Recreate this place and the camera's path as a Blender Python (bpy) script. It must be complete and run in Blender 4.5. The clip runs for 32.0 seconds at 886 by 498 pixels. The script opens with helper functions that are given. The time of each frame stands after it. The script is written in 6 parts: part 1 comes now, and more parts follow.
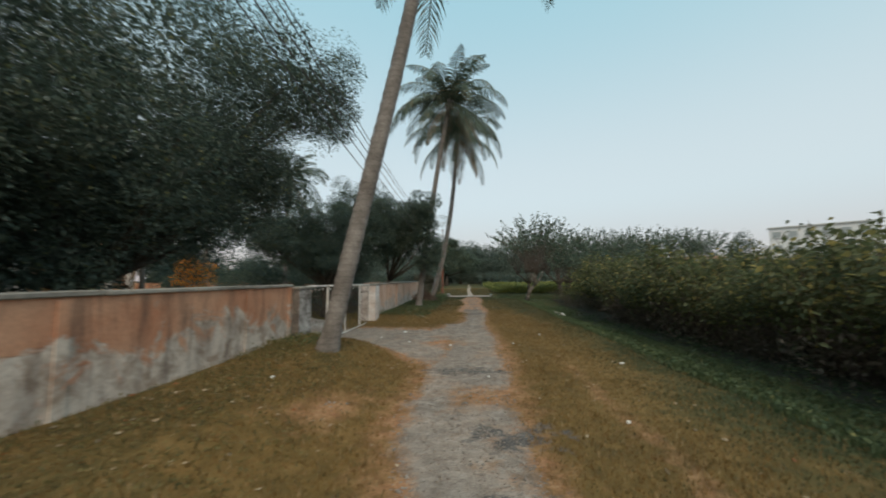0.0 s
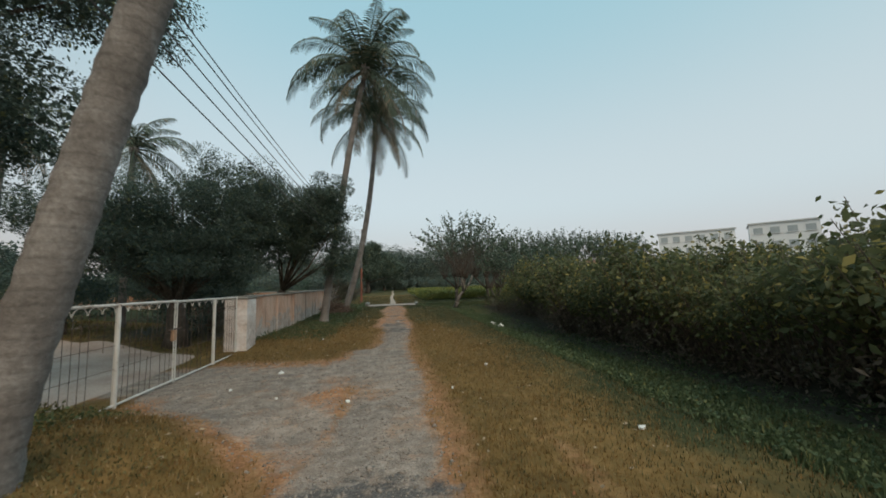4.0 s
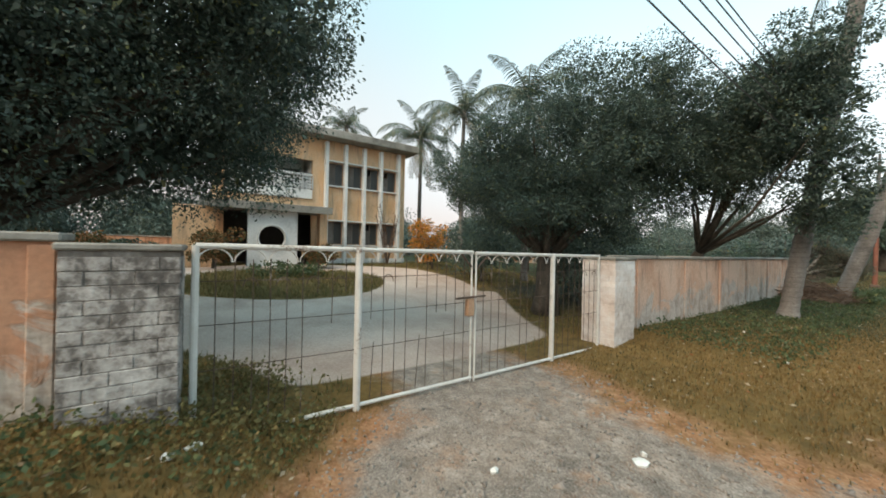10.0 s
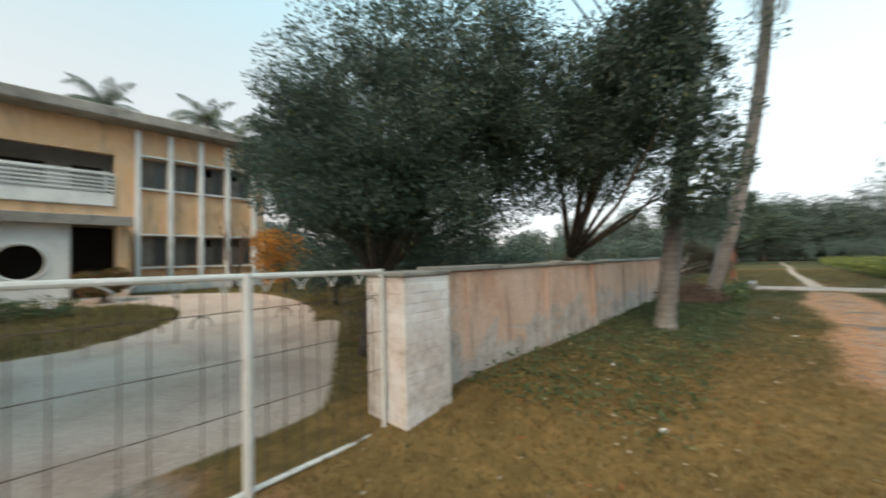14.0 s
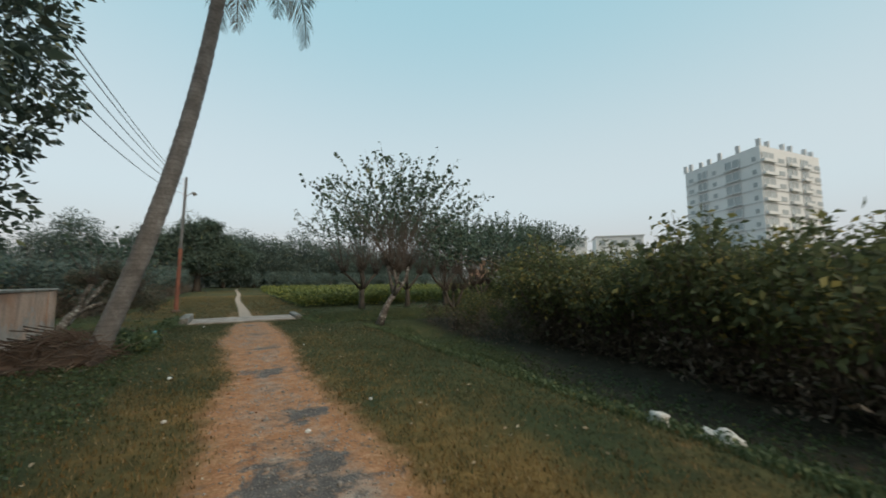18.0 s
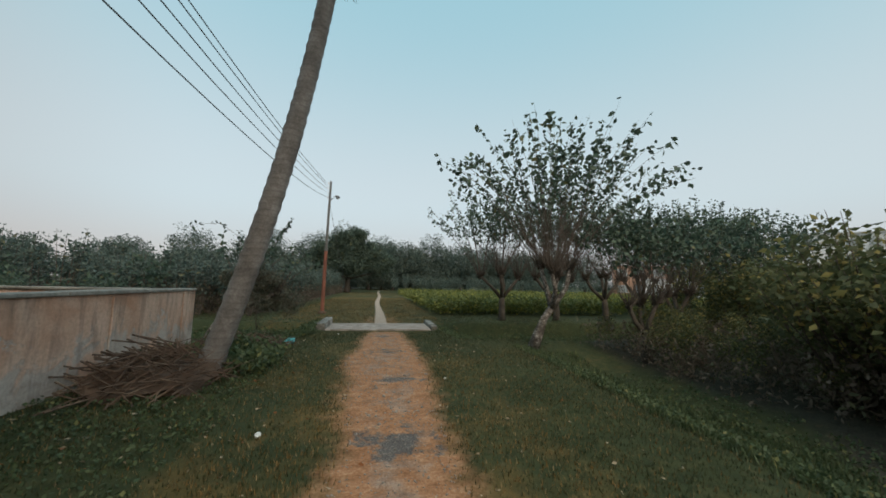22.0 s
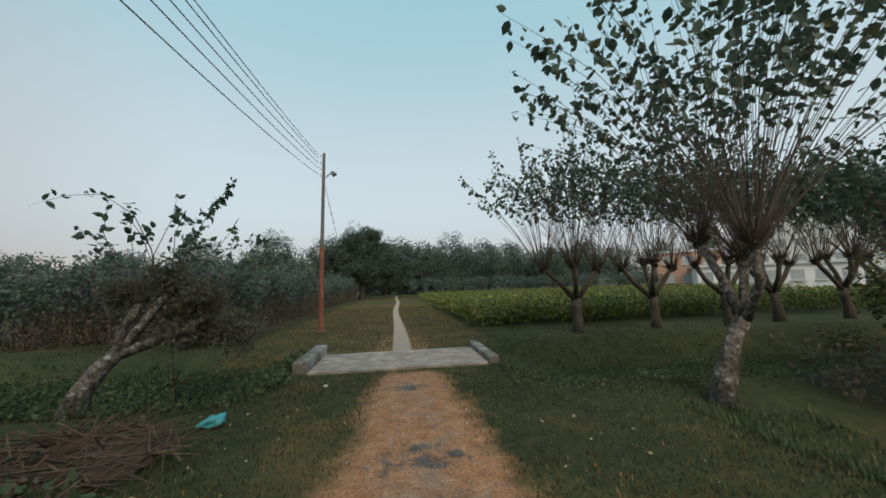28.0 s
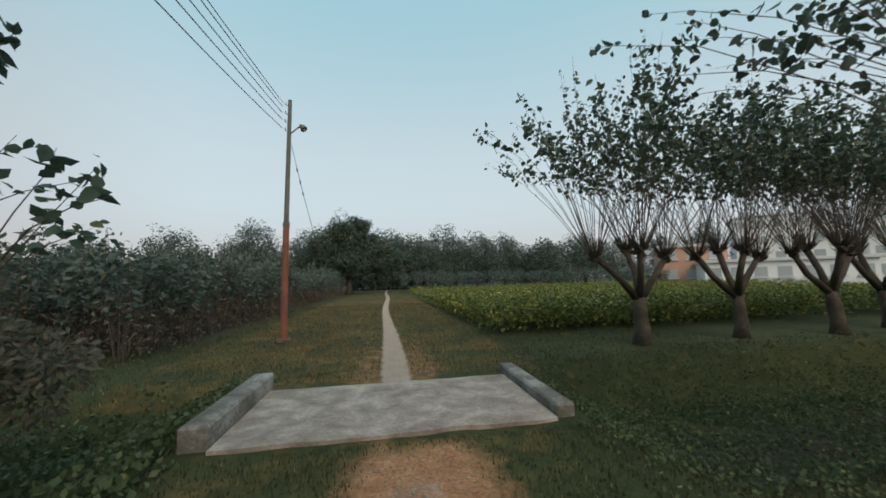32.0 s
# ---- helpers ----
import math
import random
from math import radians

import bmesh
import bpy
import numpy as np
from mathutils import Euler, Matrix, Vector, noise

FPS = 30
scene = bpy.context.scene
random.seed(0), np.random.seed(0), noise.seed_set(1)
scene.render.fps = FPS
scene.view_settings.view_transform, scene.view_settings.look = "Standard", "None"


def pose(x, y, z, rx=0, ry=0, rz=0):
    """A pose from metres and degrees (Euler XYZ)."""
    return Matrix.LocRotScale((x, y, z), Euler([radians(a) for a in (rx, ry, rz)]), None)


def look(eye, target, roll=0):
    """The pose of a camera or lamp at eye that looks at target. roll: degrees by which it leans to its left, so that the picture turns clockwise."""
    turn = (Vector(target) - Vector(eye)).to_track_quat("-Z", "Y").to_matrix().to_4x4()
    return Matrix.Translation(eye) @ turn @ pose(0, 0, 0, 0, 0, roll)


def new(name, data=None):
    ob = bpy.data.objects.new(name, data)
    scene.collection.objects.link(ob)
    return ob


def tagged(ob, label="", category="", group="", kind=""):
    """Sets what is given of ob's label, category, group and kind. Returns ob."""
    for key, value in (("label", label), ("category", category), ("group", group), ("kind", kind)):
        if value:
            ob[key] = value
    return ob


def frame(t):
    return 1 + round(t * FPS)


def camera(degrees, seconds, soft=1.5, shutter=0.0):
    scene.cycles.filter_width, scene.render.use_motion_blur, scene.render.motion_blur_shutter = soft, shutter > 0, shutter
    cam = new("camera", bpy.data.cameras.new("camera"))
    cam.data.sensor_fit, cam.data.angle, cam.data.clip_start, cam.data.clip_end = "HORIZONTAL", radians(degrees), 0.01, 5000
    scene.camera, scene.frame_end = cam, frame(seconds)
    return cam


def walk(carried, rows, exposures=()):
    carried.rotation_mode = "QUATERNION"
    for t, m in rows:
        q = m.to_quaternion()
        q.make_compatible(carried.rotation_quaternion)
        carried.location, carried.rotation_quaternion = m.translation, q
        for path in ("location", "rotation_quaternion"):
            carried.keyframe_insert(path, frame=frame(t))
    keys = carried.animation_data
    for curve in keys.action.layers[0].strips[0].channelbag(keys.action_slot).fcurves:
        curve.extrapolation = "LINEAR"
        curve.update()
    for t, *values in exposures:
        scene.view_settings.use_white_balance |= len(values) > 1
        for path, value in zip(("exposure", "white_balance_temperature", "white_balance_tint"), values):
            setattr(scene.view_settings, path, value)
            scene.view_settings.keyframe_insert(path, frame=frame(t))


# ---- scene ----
# camera and walk
cam = camera(104.1, 32.0, soft=1.7, shutter=0.32)
PATH = [
    (0, (0.586, 0.12, 1.691), (0.44, 2.107, 1.858), -0.5),
    (0.5, (0.716, 0.59, 1.699), (0.932, 2.575, 1.812), 0.6),
    (1, (0.812, 1.037, 1.701), (1.06, 3.021, 1.685), -1.3),
    (1.5, (0.837, 1.478, 1.752), (1.231, 3.437, 1.83), 0.5),
    (2, (0.848, 1.87, 1.798), (1.334, 3.799, 2.01), -1.8),
    (2.5, (0.904, 2.272, 1.782), (1.269, 4.223, 2.034), -2.7),
    (3, (0.86, 2.702, 1.749), (1.289, 4.64, 1.996), -0.4),
    (3.5, (0.788, 3.157, 1.73), (1.041, 5.129, 1.949), -1.9),
    (5.5, (0.825, 4.572, 1.593), (1.293, 6.513, 1.707), -1.0),
    (6, (0.727, 4.958, 1.582), (0.887, 6.949, 1.688), 1.3),
    (6.5, (0.653, 5.405, 1.533), (0.238, 7.36, 1.614), 1.0),
    (7, (0.561, 5.822, 1.513), (-0.328, 7.612, 1.6), -0.1),
    (7.5, (0.504, 6.243, 1.528), (-0.496, 7.974, 1.581), 0.7),
    (8, (0.443, 6.685, 1.527), (-0.708, 8.32, 1.572), 1.1),
    (8.5, (0.285, 7.066, 1.504), (-0.998, 8.599, 1.447), 3.9),
    (9, (0.118, 7.453, 1.523), (-1.276, 8.885, 1.448), 1.7),
    (9.5, (0.007, 7.869, 1.54), (-1.61, 9.046, 1.536), 0.3),
    (10, (-0.184, 8.255, 1.526), (-1.831, 9.39, 1.527), 1.2),
    (10.5, (-0.437, 8.655, 1.577), (-2.188, 9.608, 1.729), -1.1),
    (11, (-0.531, 8.987, 1.615), (-2.39, 9.696, 1.814), -1.7),
    (11.5, (-0.694, 9.317, 1.639), (-2.525, 10.089, 1.86), -0.8),
    (12, (-0.751, 9.688, 1.653), (-2.644, 10.282, 1.904), -0.6),
    (12.5, (-0.821, 10.088, 1.651), (-2.743, 10.594, 1.878), 0.2),
    (13, (-0.813, 10.47, 1.61), (-2.68, 11.16, 1.807), 2.7),
    (13.5, (-0.793, 10.907, 1.566), (-2.503, 11.929, 1.704), -2.0),
    (14, (-0.678, 11.475, 1.541), (-2.049, 12.929, 1.613), -1.6),
    (14.5, (-0.248, 12.043, 1.588), (-0.872, 13.949, 1.617), 2.2),
    (15, (0.084, 12.536, 1.658), (-0.108, 14.525, 1.755), 0.1),
    (15.5, (0.194, 12.979, 1.648), (0.447, 14.962, 1.71), 1.5),
    (17.5, (0.155, 14.668, 1.701), (1.375, 16.245, 1.855), 1.9),
    (18, (0.229, 15.192, 1.652), (1.256, 16.9, 1.825), -0.1),
    (18.5, (0.259, 15.67, 1.614), (1.085, 17.479, 1.829), -0.6),
    (19, (0.318, 16.029, 1.626), (0.999, 17.904, 1.772), 0.1),
    (19.5, (0.434, 16.416, 1.635), (0.806, 18.374, 1.8), 0.4),
    (20, (0.5, 16.804, 1.653), (0.9, 18.759, 1.78), 2.8),
    (20.5, (0.547, 17.191, 1.679), (0.972, 19.142, 1.793), 2.8),
    (21, (0.613, 17.611, 1.699), (0.908, 19.582, 1.863), 1.8),
    (21.5, (0.611, 18.012, 1.689), (0.95, 19.966, 1.948), 1.6),
    (22, (0.585, 18.424, 1.675), (0.942, 20.382, 1.874), 1.3),
    (22.5, (0.57, 18.852, 1.679), (0.882, 20.818, 1.862), 1.2),
    (23, (0.552, 19.245, 1.659), (0.923, 21.203, 1.829), 2.0),
    (23.5, (0.601, 19.675, 1.654), (0.968, 21.636, 1.797), 0.7),
    (24, (0.57, 20.119, 1.681), (0.904, 22.083, 1.859), 2.5),
    (24.5, (0.517, 20.572, 1.692), (0.938, 22.521, 1.852), 2.3),
    (25, (0.496, 21.039, 1.673), (0.916, 22.978, 1.926), 2.6),
    (25.5, (0.518, 21.541, 1.65), (0.923, 23.483, 1.898), 1.6),
    (27.5, (0.643, 23.107, 1.652), (0.951, 25.067, 1.898), -1.3),
    (28, (0.602, 23.605, 1.665), (0.872, 25.576, 1.871), -1.8),
    (28.5, (0.566, 24.1, 1.645), (0.901, 26.059, 1.872), 0.3),
    (29, (0.534, 24.576, 1.625), (0.811, 26.525, 1.978), -0.6),
    (29.5, (0.548, 24.975, 1.616), (0.793, 26.937, 1.911), -0.6),
    (30, (0.569, 25.434, 1.607), (0.907, 27.395, 1.802), -0.2),
    (30.5, (0.634, 25.839, 1.627), (0.947, 27.797, 1.885), -2.0),
    (31, (0.625, 26.203, 1.638), (0.946, 28.161, 1.894), 1.3),
    (31.5, (0.559, 26.579, 1.64), (0.914, 28.537, 1.836), 0.3),
    (32, (0.571, 27.01, 1.616), (0.898, 28.975, 1.793), -1.5),
]
EXPOSURES = [(0.0, 0.1, 6800, 11), (6.0, -0.04, 6850, 11), (7.0, 0.2, 7000, 12), (8.0, 0.45, 7000, 12), (9.0, 0.72, 7000, 12), (11.0, 1.0, 6900, 12), (13.0, 1.05, 6900, 12), (14.5, 0.66, 6900, 12), (15.5, 0.34, 6900, 11), (17.5, 0.05, 6800, 11), (32.0, 0.0, 6800, 12)]
walk(cam, [(t, look(eye, target, roll)) for t, eye, target, roll in PATH], EXPOSURES)

# world and sun: pale hazy dusk sky, very soft light
world = bpy.data.worlds.new("dusk_sky")
scene.world = world
world.use_nodes = True
wn = world.node_tree.nodes
wl = world.node_tree.links
sky = wn.new("ShaderNodeTexSky")
sky.sky_type = 'NISHITA'
sky.sun_disc = False
sky.sun_elevation = radians(9)
sky.sun_rotation = radians(160)
sky.air_density = 1.0
sky.dust_density = 2.0
sky.ozone_density = 2.2
# thin high haze: pale blue overhead, grey-lilac low down
wtc = wn.new("ShaderNodeTexCoord")
wsep = wn.new("ShaderNodeSeparateXYZ")
wl.new(wtc.outputs["Generated"], wsep.inputs[0])
wramp = wn.new("ShaderNodeValToRGB")
wramp.color_ramp.interpolation = 'EASE'
we = wramp.color_ramp.elements
we[0].position, we[0].color = 0.0, (0.545, 0.545, 0.575, 1)
we[1].position, we[1].color = 0.75, (0.33, 0.605, 0.72, 1)
wmid = wramp.color_ramp.elements.new(0.22)
wmid.color = (0.585, 0.705, 0.765, 1)
wl.new(wsep.outputs[2], wramp.inputs[0])
wmix = wn.new("ShaderNodeMixRGB")
wmix.inputs[0].default_value = 0.85
wscale = wn.new("ShaderNodeMixRGB")
wscale.blend_type = 'MULTIPLY'
wscale.inputs[0].default_value = 1.0
wscale.inputs[2].default_value = (0.12, 0.12, 0.12, 1)
wl.new(sky.outputs[0], wscale.inputs[1])
wl.new(wscale.outputs[0], wmix.inputs[1])
wl.new(wramp.outputs[0], wmix.inputs[2])
# the sky away from the low sun, over the house, is duller and greyer
wdull = wn.new("ShaderNodeMapRange")
wdull.interpolation_type = 'SMOOTHSTEP'
wdull.inputs[1].default_value = -1.0
wdull.inputs[2].default_value = -0.4
wdull.inputs[3].default_value = 1.0
wdull.inputs[4].default_value = 0.0
wl.new(wsep.outputs[0], wdull.inputs[0])
wgrey = wn.new("ShaderNodeMixRGB")
wgrey.blend_type = 'MULTIPLY'
wgrey.inputs[2].default_value = (0.80, 0.71, 0.68, 1)
wl.new(wdull.outputs[0], wgrey.inputs[0])
wl.new(wmix.outputs[0], wgrey.inputs[1])
bg = wn["Background"]
bg.inputs[1].default_value = 1.1
wl.new(wgrey.outputs[0], bg.inputs[0])

sun_data = bpy.data.lights.new("sun", 'SUN')
sun_data.energy = 2.0
sun_data.angle = radians(40)
sun_data.color = (1.0, 0.82, 0.62)
sun = new("sun", sun_data)
sun.matrix_world = look((6, -14, 26), (0, 10, 0))


# ---------------------------------------------------------------- materials
def nodes_of(name):
    m = bpy.data.materials.new(name)
    m.use_nodes = True
    return m, m.node_tree.nodes, m.node_tree.links, m.node_tree.nodes["Principled BSDF"]


def ramp(nt, nl, fac, stops):
    r = nt.new("ShaderNodeValToRGB")
    while len(r.color_ramp.elements) > 1:
        r.color_ramp.elements.remove(r.color_ramp.elements[-1])
    r.color_ramp.elements[0].position = stops[0][0]
    r.color_ramp.elements[0].color = (*stops[0][1], 1)
    for p, c in stops[1:]:
        e = r.color_ramp.elements.new(p)
        e.color = (*c, 1)
    nl.new(fac, r.inputs[0])
    return r.outputs[0]


def noise_tex(nt, nl, vec, scale, detail=4, rough=0.55, dist=0.0):
    n = nt.new("ShaderNodeTexNoise")
    n.inputs["Scale"].default_value = scale
    n.inputs["Detail"].default_value = detail
    n.inputs["Roughness"].default_value = rough
    n.inputs["Distortion"].default_value = dist
    if vec is not None:
        nl.new(vec, n.inputs["Vector"])
    return n.outputs["Fac"]


def mixc(nt, nl, fac, a, b, mode='MIX'):
    m = nt.new("ShaderNodeMixRGB")
    m.blend_type = mode
    for i, v in ((0, fac), (1, a), (2, b)):
        if isinstance(v, (int, float)):
            m.inputs[i].default_value = v
        elif isinstance(v, tuple):
            m.inputs[i].default_value = (*v, 1)
        else:
            nl.new(v, m.inputs[i])
    return m.outputs[0]


def mathn(nt, nl, op, a, b=0.0, clamp=False):
    m = nt.new("ShaderNodeMath")
    m.operation = op
    m.use_clamp = clamp
    for i, v in ((0, a), (1, b)):
        if isinstance(v, (int, float)):
            m.inputs[i].default_value = v
        else:
            nl.new(v, m.inputs[i])
    return m.outputs[0]


def bump(nt, nl, bsdf, height, strength, dist=0.02):
    b = nt.new("ShaderNodeBump")
    b.inputs["Strength"].default_value = strength
    b.inputs["Distance"].default_value = dist
    nl.new(height, b.inputs["Height"])
    nl.new(b.outputs[0], bsdf.inputs["Normal"])


def where(nt):
    return nt.new("ShaderNodeNewGeometry").outputs["Position"]


def two_scale(name, stops, big=0.8, small=14.0, rough=0.85, bump_s=0.3, metal=0.0, piece=0.0, fine_mix=0.35, bump_d=0.01):
    """A weathered surface: broad stains, fine grain, and a little change from piece to piece."""
    m, nt, nl, b = nodes_of(name)
    p = where(nt)
    f1 = noise_tex(nt, nl, p, big, 5, 0.6, 0.4)
    f2 = noise_tex(nt, nl, p, small, 6, 0.65)
    f = mixc(nt, nl, fine_mix, f1, f2)
    col = ramp(nt, nl, f, stops)
    if piece:
        oi = nt.new("ShaderNodeObjectInfo").outputs["Random"]
        v = ramp(nt, nl, oi, [(0, (1 - piece,) * 3), (1, (1 + piece,) * 3)])
        col = mixc(nt, nl, 1.0, col, v, 'MULTIPLY')
    nl.new(col, b.inputs["Base Color"])
    b.inputs["Roughness"].default_value = rough
    b.inputs["Metallic"].default_value = metal
    if bump_s:
        bump(nt, nl, b, f2, bump_s, bump_d)
    return m


def leaf_mat(name, dark, light, odd, odd_share=0.06, rough=0.5, trans=0.25, gloss=0.25):
    """Leaves: colour changes from leaf to leaf, some yellowed, a little light coming through."""
    m, nt, nl, b = nodes_of(name)
    isl = nt.new("ShaderNodeNewGeometry").outputs["Random Per Island"]
    p = where(nt)
    f1 = noise_tex(nt, nl, p, 0.9, 3)
    mixf = mathn(nt, nl, 'ADD', mathn(nt, nl, 'MULTIPLY', isl, 0.65), mathn(nt, nl, 'MULTIPLY', f1, 0.45))
    col = ramp(nt, nl, mixf, [(0.15, dark), (0.85, light)])
    hit = mathn(nt, nl, 'LESS_THAN', isl, odd_share)
    col = mixc(nt, nl, hit, col, odd)
    nl.new(col, b.inputs["Base Color"])
    b.inputs["Roughness"].default_value = rough
    b.inputs["Specular IOR Level"].default_value = gloss
    tr = nt.new("ShaderNodeBsdfTranslucent")
    nl.new(col, tr.inputs[0])
    mx = nt.new("ShaderNodeMixShader")
    mx.inputs[0].default_value = trans
    nl.new(b.outputs[0], mx.inputs[1])
    nl.new(tr.outputs[0], mx.inputs[2])
    nl.new(mx.outputs[0], nt["Material Output"].inputs[0])
    return m


def stained_plaster(name, base, worn, grime, low, upto=1.2, mottle=(0.55, 0.48, 0.43)):
    """Old lime-washed plaster: faded paint above, bare grey below, black streaks running down."""
    m, nt, nl, b = nodes_of(name)
    p = where(nt)
    mp = nt.new("ShaderNodeMapping")
    mp.inputs["Scale"].default_value = (1.0, 2.2, 0.35)
    nl.new(p, mp.inputs[0])
    sep = nt.new("ShaderNodeSeparateXYZ")
    nl.new(p, sep.inputs[0])
    streak = noise_tex(nt, nl, mp.outputs[0], 2.2, 6, 0.65, 0.2)
    broad = noise_tex(nt, nl, p, 0.9, 5, 0.62, 0.6)
    grain = noise_tex(nt, nl, p, 22.0, 6, 0.7)
    col = ramp(nt, nl, broad, [(0.32, base), (0.58, worn)])
    # bare plaster where the paint has come away, more of it near the ground
    hgt = mathn(nt, nl, 'MULTIPLY', mathn(nt, nl, 'SUBTRACT', upto, sep.outputs[2]), 0.75)
    bare = mathn(nt, nl, 'ADD', hgt, mathn(nt, nl, 'MULTIPLY', mathn(nt, nl, 'SUBTRACT', noise_tex(nt, nl, p, 1.7, 6, 0.68, 0.8), 0.5), 2.2))
    baref = ramp(nt, nl, bare, [(0.30, (0, 0, 0)), (0.46, (1, 1, 1))])
    patchy = ramp(nt, nl, noise_tex(nt, nl, p, 3.3, 6, 0.7, 0.5), [(0.38, tuple(c * k for c, k in zip(low, mottle))), (0.56, low)])
    col = mixc(nt, nl, baref, col, patchy)
    gr = ramp(nt, nl, streak, [(0.50, (0, 0, 0)), (0.72, (0.8, 0.8, 0.8))])
    col = mixc(nt, nl, gr, col, grime)
    col = mixc(nt, nl, 0.5, col, ramp(nt, nl, grain, [(0.3, (0.55, 0.55, 0.55)), (0.7, (1.1, 1.1, 1.1))]), 'MULTIPLY')
    nl.new(col, b.inputs["Base Color"])
    b.inputs["Roughness"].default_value = 0.92
    hh = mathn(nt, nl, 'SUBTRACT', grain, mathn(nt, nl, 'MULTIPLY', baref, 0.8))
    bump(nt, nl, b, hh, 0.5, 0.015)
    return m


M_wall = stained_plaster("faded_pink_plaster", (0.47, 0.20, 0.11), (0.60, 0.33, 0.21), (0.085, 0.06, 0.05), (0.64, 0.56, 0.49), 1.42)
M_wall_north = stained_plaster("pale_pink_plaster", (0.56, 0.31, 0.205), (0.72, 0.50, 0.39), (0.17, 0.125, 0.10), (0.60, 0.52, 0.47), 1.15, (0.70, 0.64, 0.60))
M_pier = stained_plaster("stained_whitewash", (0.60, 0.57, 0.53), (0.42, 0.38, 0.35), (0.05, 0.047, 0.045), (0.55, 0.54, 0.52))
M_ochre = stained_plaster("ochre_limewash", (0.76, 0.45, 0.24), (0.80, 0.54, 0.34), (0.36, 0.26, 0.19), (0.76, 0.49, 0.29))
M_whitewash = two_scale("weathered_whitewash", [(0.3, (0.42, 0.43, 0.43)), (0.5, (0.68, 0.68, 0.67)), (0.7, (0.76, 0.76, 0.75))], 1.2, 16, 0.9, 0.2)
M_coping = two_scale("lichened_cement", [(0.3, (0.10, 0.095, 0.085)), (0.5, (0.26, 0.245, 0.22)), (0.7, (0.40, 0.38, 0.345))], 1.5, 20, 0.95, 0.5)
M_brick = two_scale("limewashed_brick", [(0.36, (0.05, 0.045, 0.042)), (0.46, (0.17, 0.152, 0.14)), (0.53, (0.39, 0.36, 0.34)), (0.64, (0.60, 0.58, 0.56))], 2.6, 15, 0.92, 0.8, piece=0.10, fine_mix=0.45, bump_d=0.02)
M_brick_pink = two_scale("pale_pink_brick", [(0.3, (0.36, 0.28, 0.24)), (0.46, (0.66, 0.57, 0.52)), (0.60, (0.79, 0.75, 0.73))], 1.8, 14, 0.92, 0.6, piece=0.07)
M_mortar = two_scale("grimy_mortar", [(0.3, (0.06, 0.052, 0.047)), (0.5, (0.15, 0.13, 0.115)), (0.7, (0.34, 0.31, 0.285))], 4.0, 22, 0.95, 0.5)
M_concrete = two_scale("worn_concrete", [(0.34, (0.18, 0.142, 0.120)), (0.5, (0.31, 0.256, 0.222)), (0.64, (0.49, 0.42, 0.375))], 3.0, 26, 0.9, 0.35)
M_kerb = two_scale("mossy_concrete", [(0.34, (0.06, 0.058, 0.045)), (0.5, (0.17, 0.16, 0.14)), (0.66, (0.40, 0.38, 0.36))], 2.4, 24, 0.95, 0.5)
M_gate = two_scale("chipped_white_paint", [(0.33, (0.20, 0.11, 0.07)), (0.42, (0.62, 0.59, 0.55)), (0.7, (0.76, 0.74, 0.71))], 5.0, 40, 0.6, 0.15)
M_rust = two_scale("rusty_iron", [(0.3, (0.035, 0.026, 0.022)), (0.55, (0.10, 0.065, 0.048)), (0.7, (0.38, 0.33, 0.30))], 6.0, 40, 0.8, 0.2)
M_lock = two_scale("pale_wood_tan", [(0.3, (0.30, 0.15, 0.08)), (0.7, (0.55, 0.36, 0.24))], 8, 40, 0.7, 0.1)
def ringed_bark():
    """Palm bark: grey-brown with darker leaf-scar rings and pale lichen patches."""
    m, nt, nl, b = nodes_of("grey_palm_bark")
    p = where(nt)
    sep = nt.new("ShaderNodeSeparateXYZ")
    nl.new(p, sep.inputs[0])
    broad = noise_tex(nt, nl, p, 2.2, 5, 0.65, 0.3)
    fine = noise_tex(nt, nl, p, 28.0, 6, 0.7)
    wob = mathn(nt, nl, 'MULTIPLY', noise_tex(nt, nl, p, 3.5, 3), 0.07)
    ph = mathn(nt, nl, 'MULTIPLY', mathn(nt, nl, 'ADD', sep.outputs[2], wob), 9.1)
    saw = mathn(nt, nl, 'FRACT', ph)
    ring = ramp(nt, nl, saw, [(0.0, (0.30, 0.30, 0.30)), (0.10, (0.55, 0.55, 0.55)), (0.30, (1, 1, 1)), (0.85, (0.82, 0.82, 0.82)), (1.0, (0.35, 0.35, 0.35))])
    col = ramp(nt, nl, mixc(nt, nl, 0.4, broad, fine), [(0.32, (0.085, 0.077, 0.072)), (0.5, (0.185, 0.170, 0.160)), (0.68, (0.33, 0.318, 0.306))])
    col = mixc(nt, nl, 0.28, col, ring, 'MULTIPLY')
    nl.new(col, b.inputs["Base Color"])
    b.inputs["Roughness"].default_value = 0.95
    bump(nt, nl, b, mathn(nt, nl, 'ADD', mathn(nt, nl, 'MULTIPLY', ring, 0.5), fine), 0.6, 0.012)
    return m


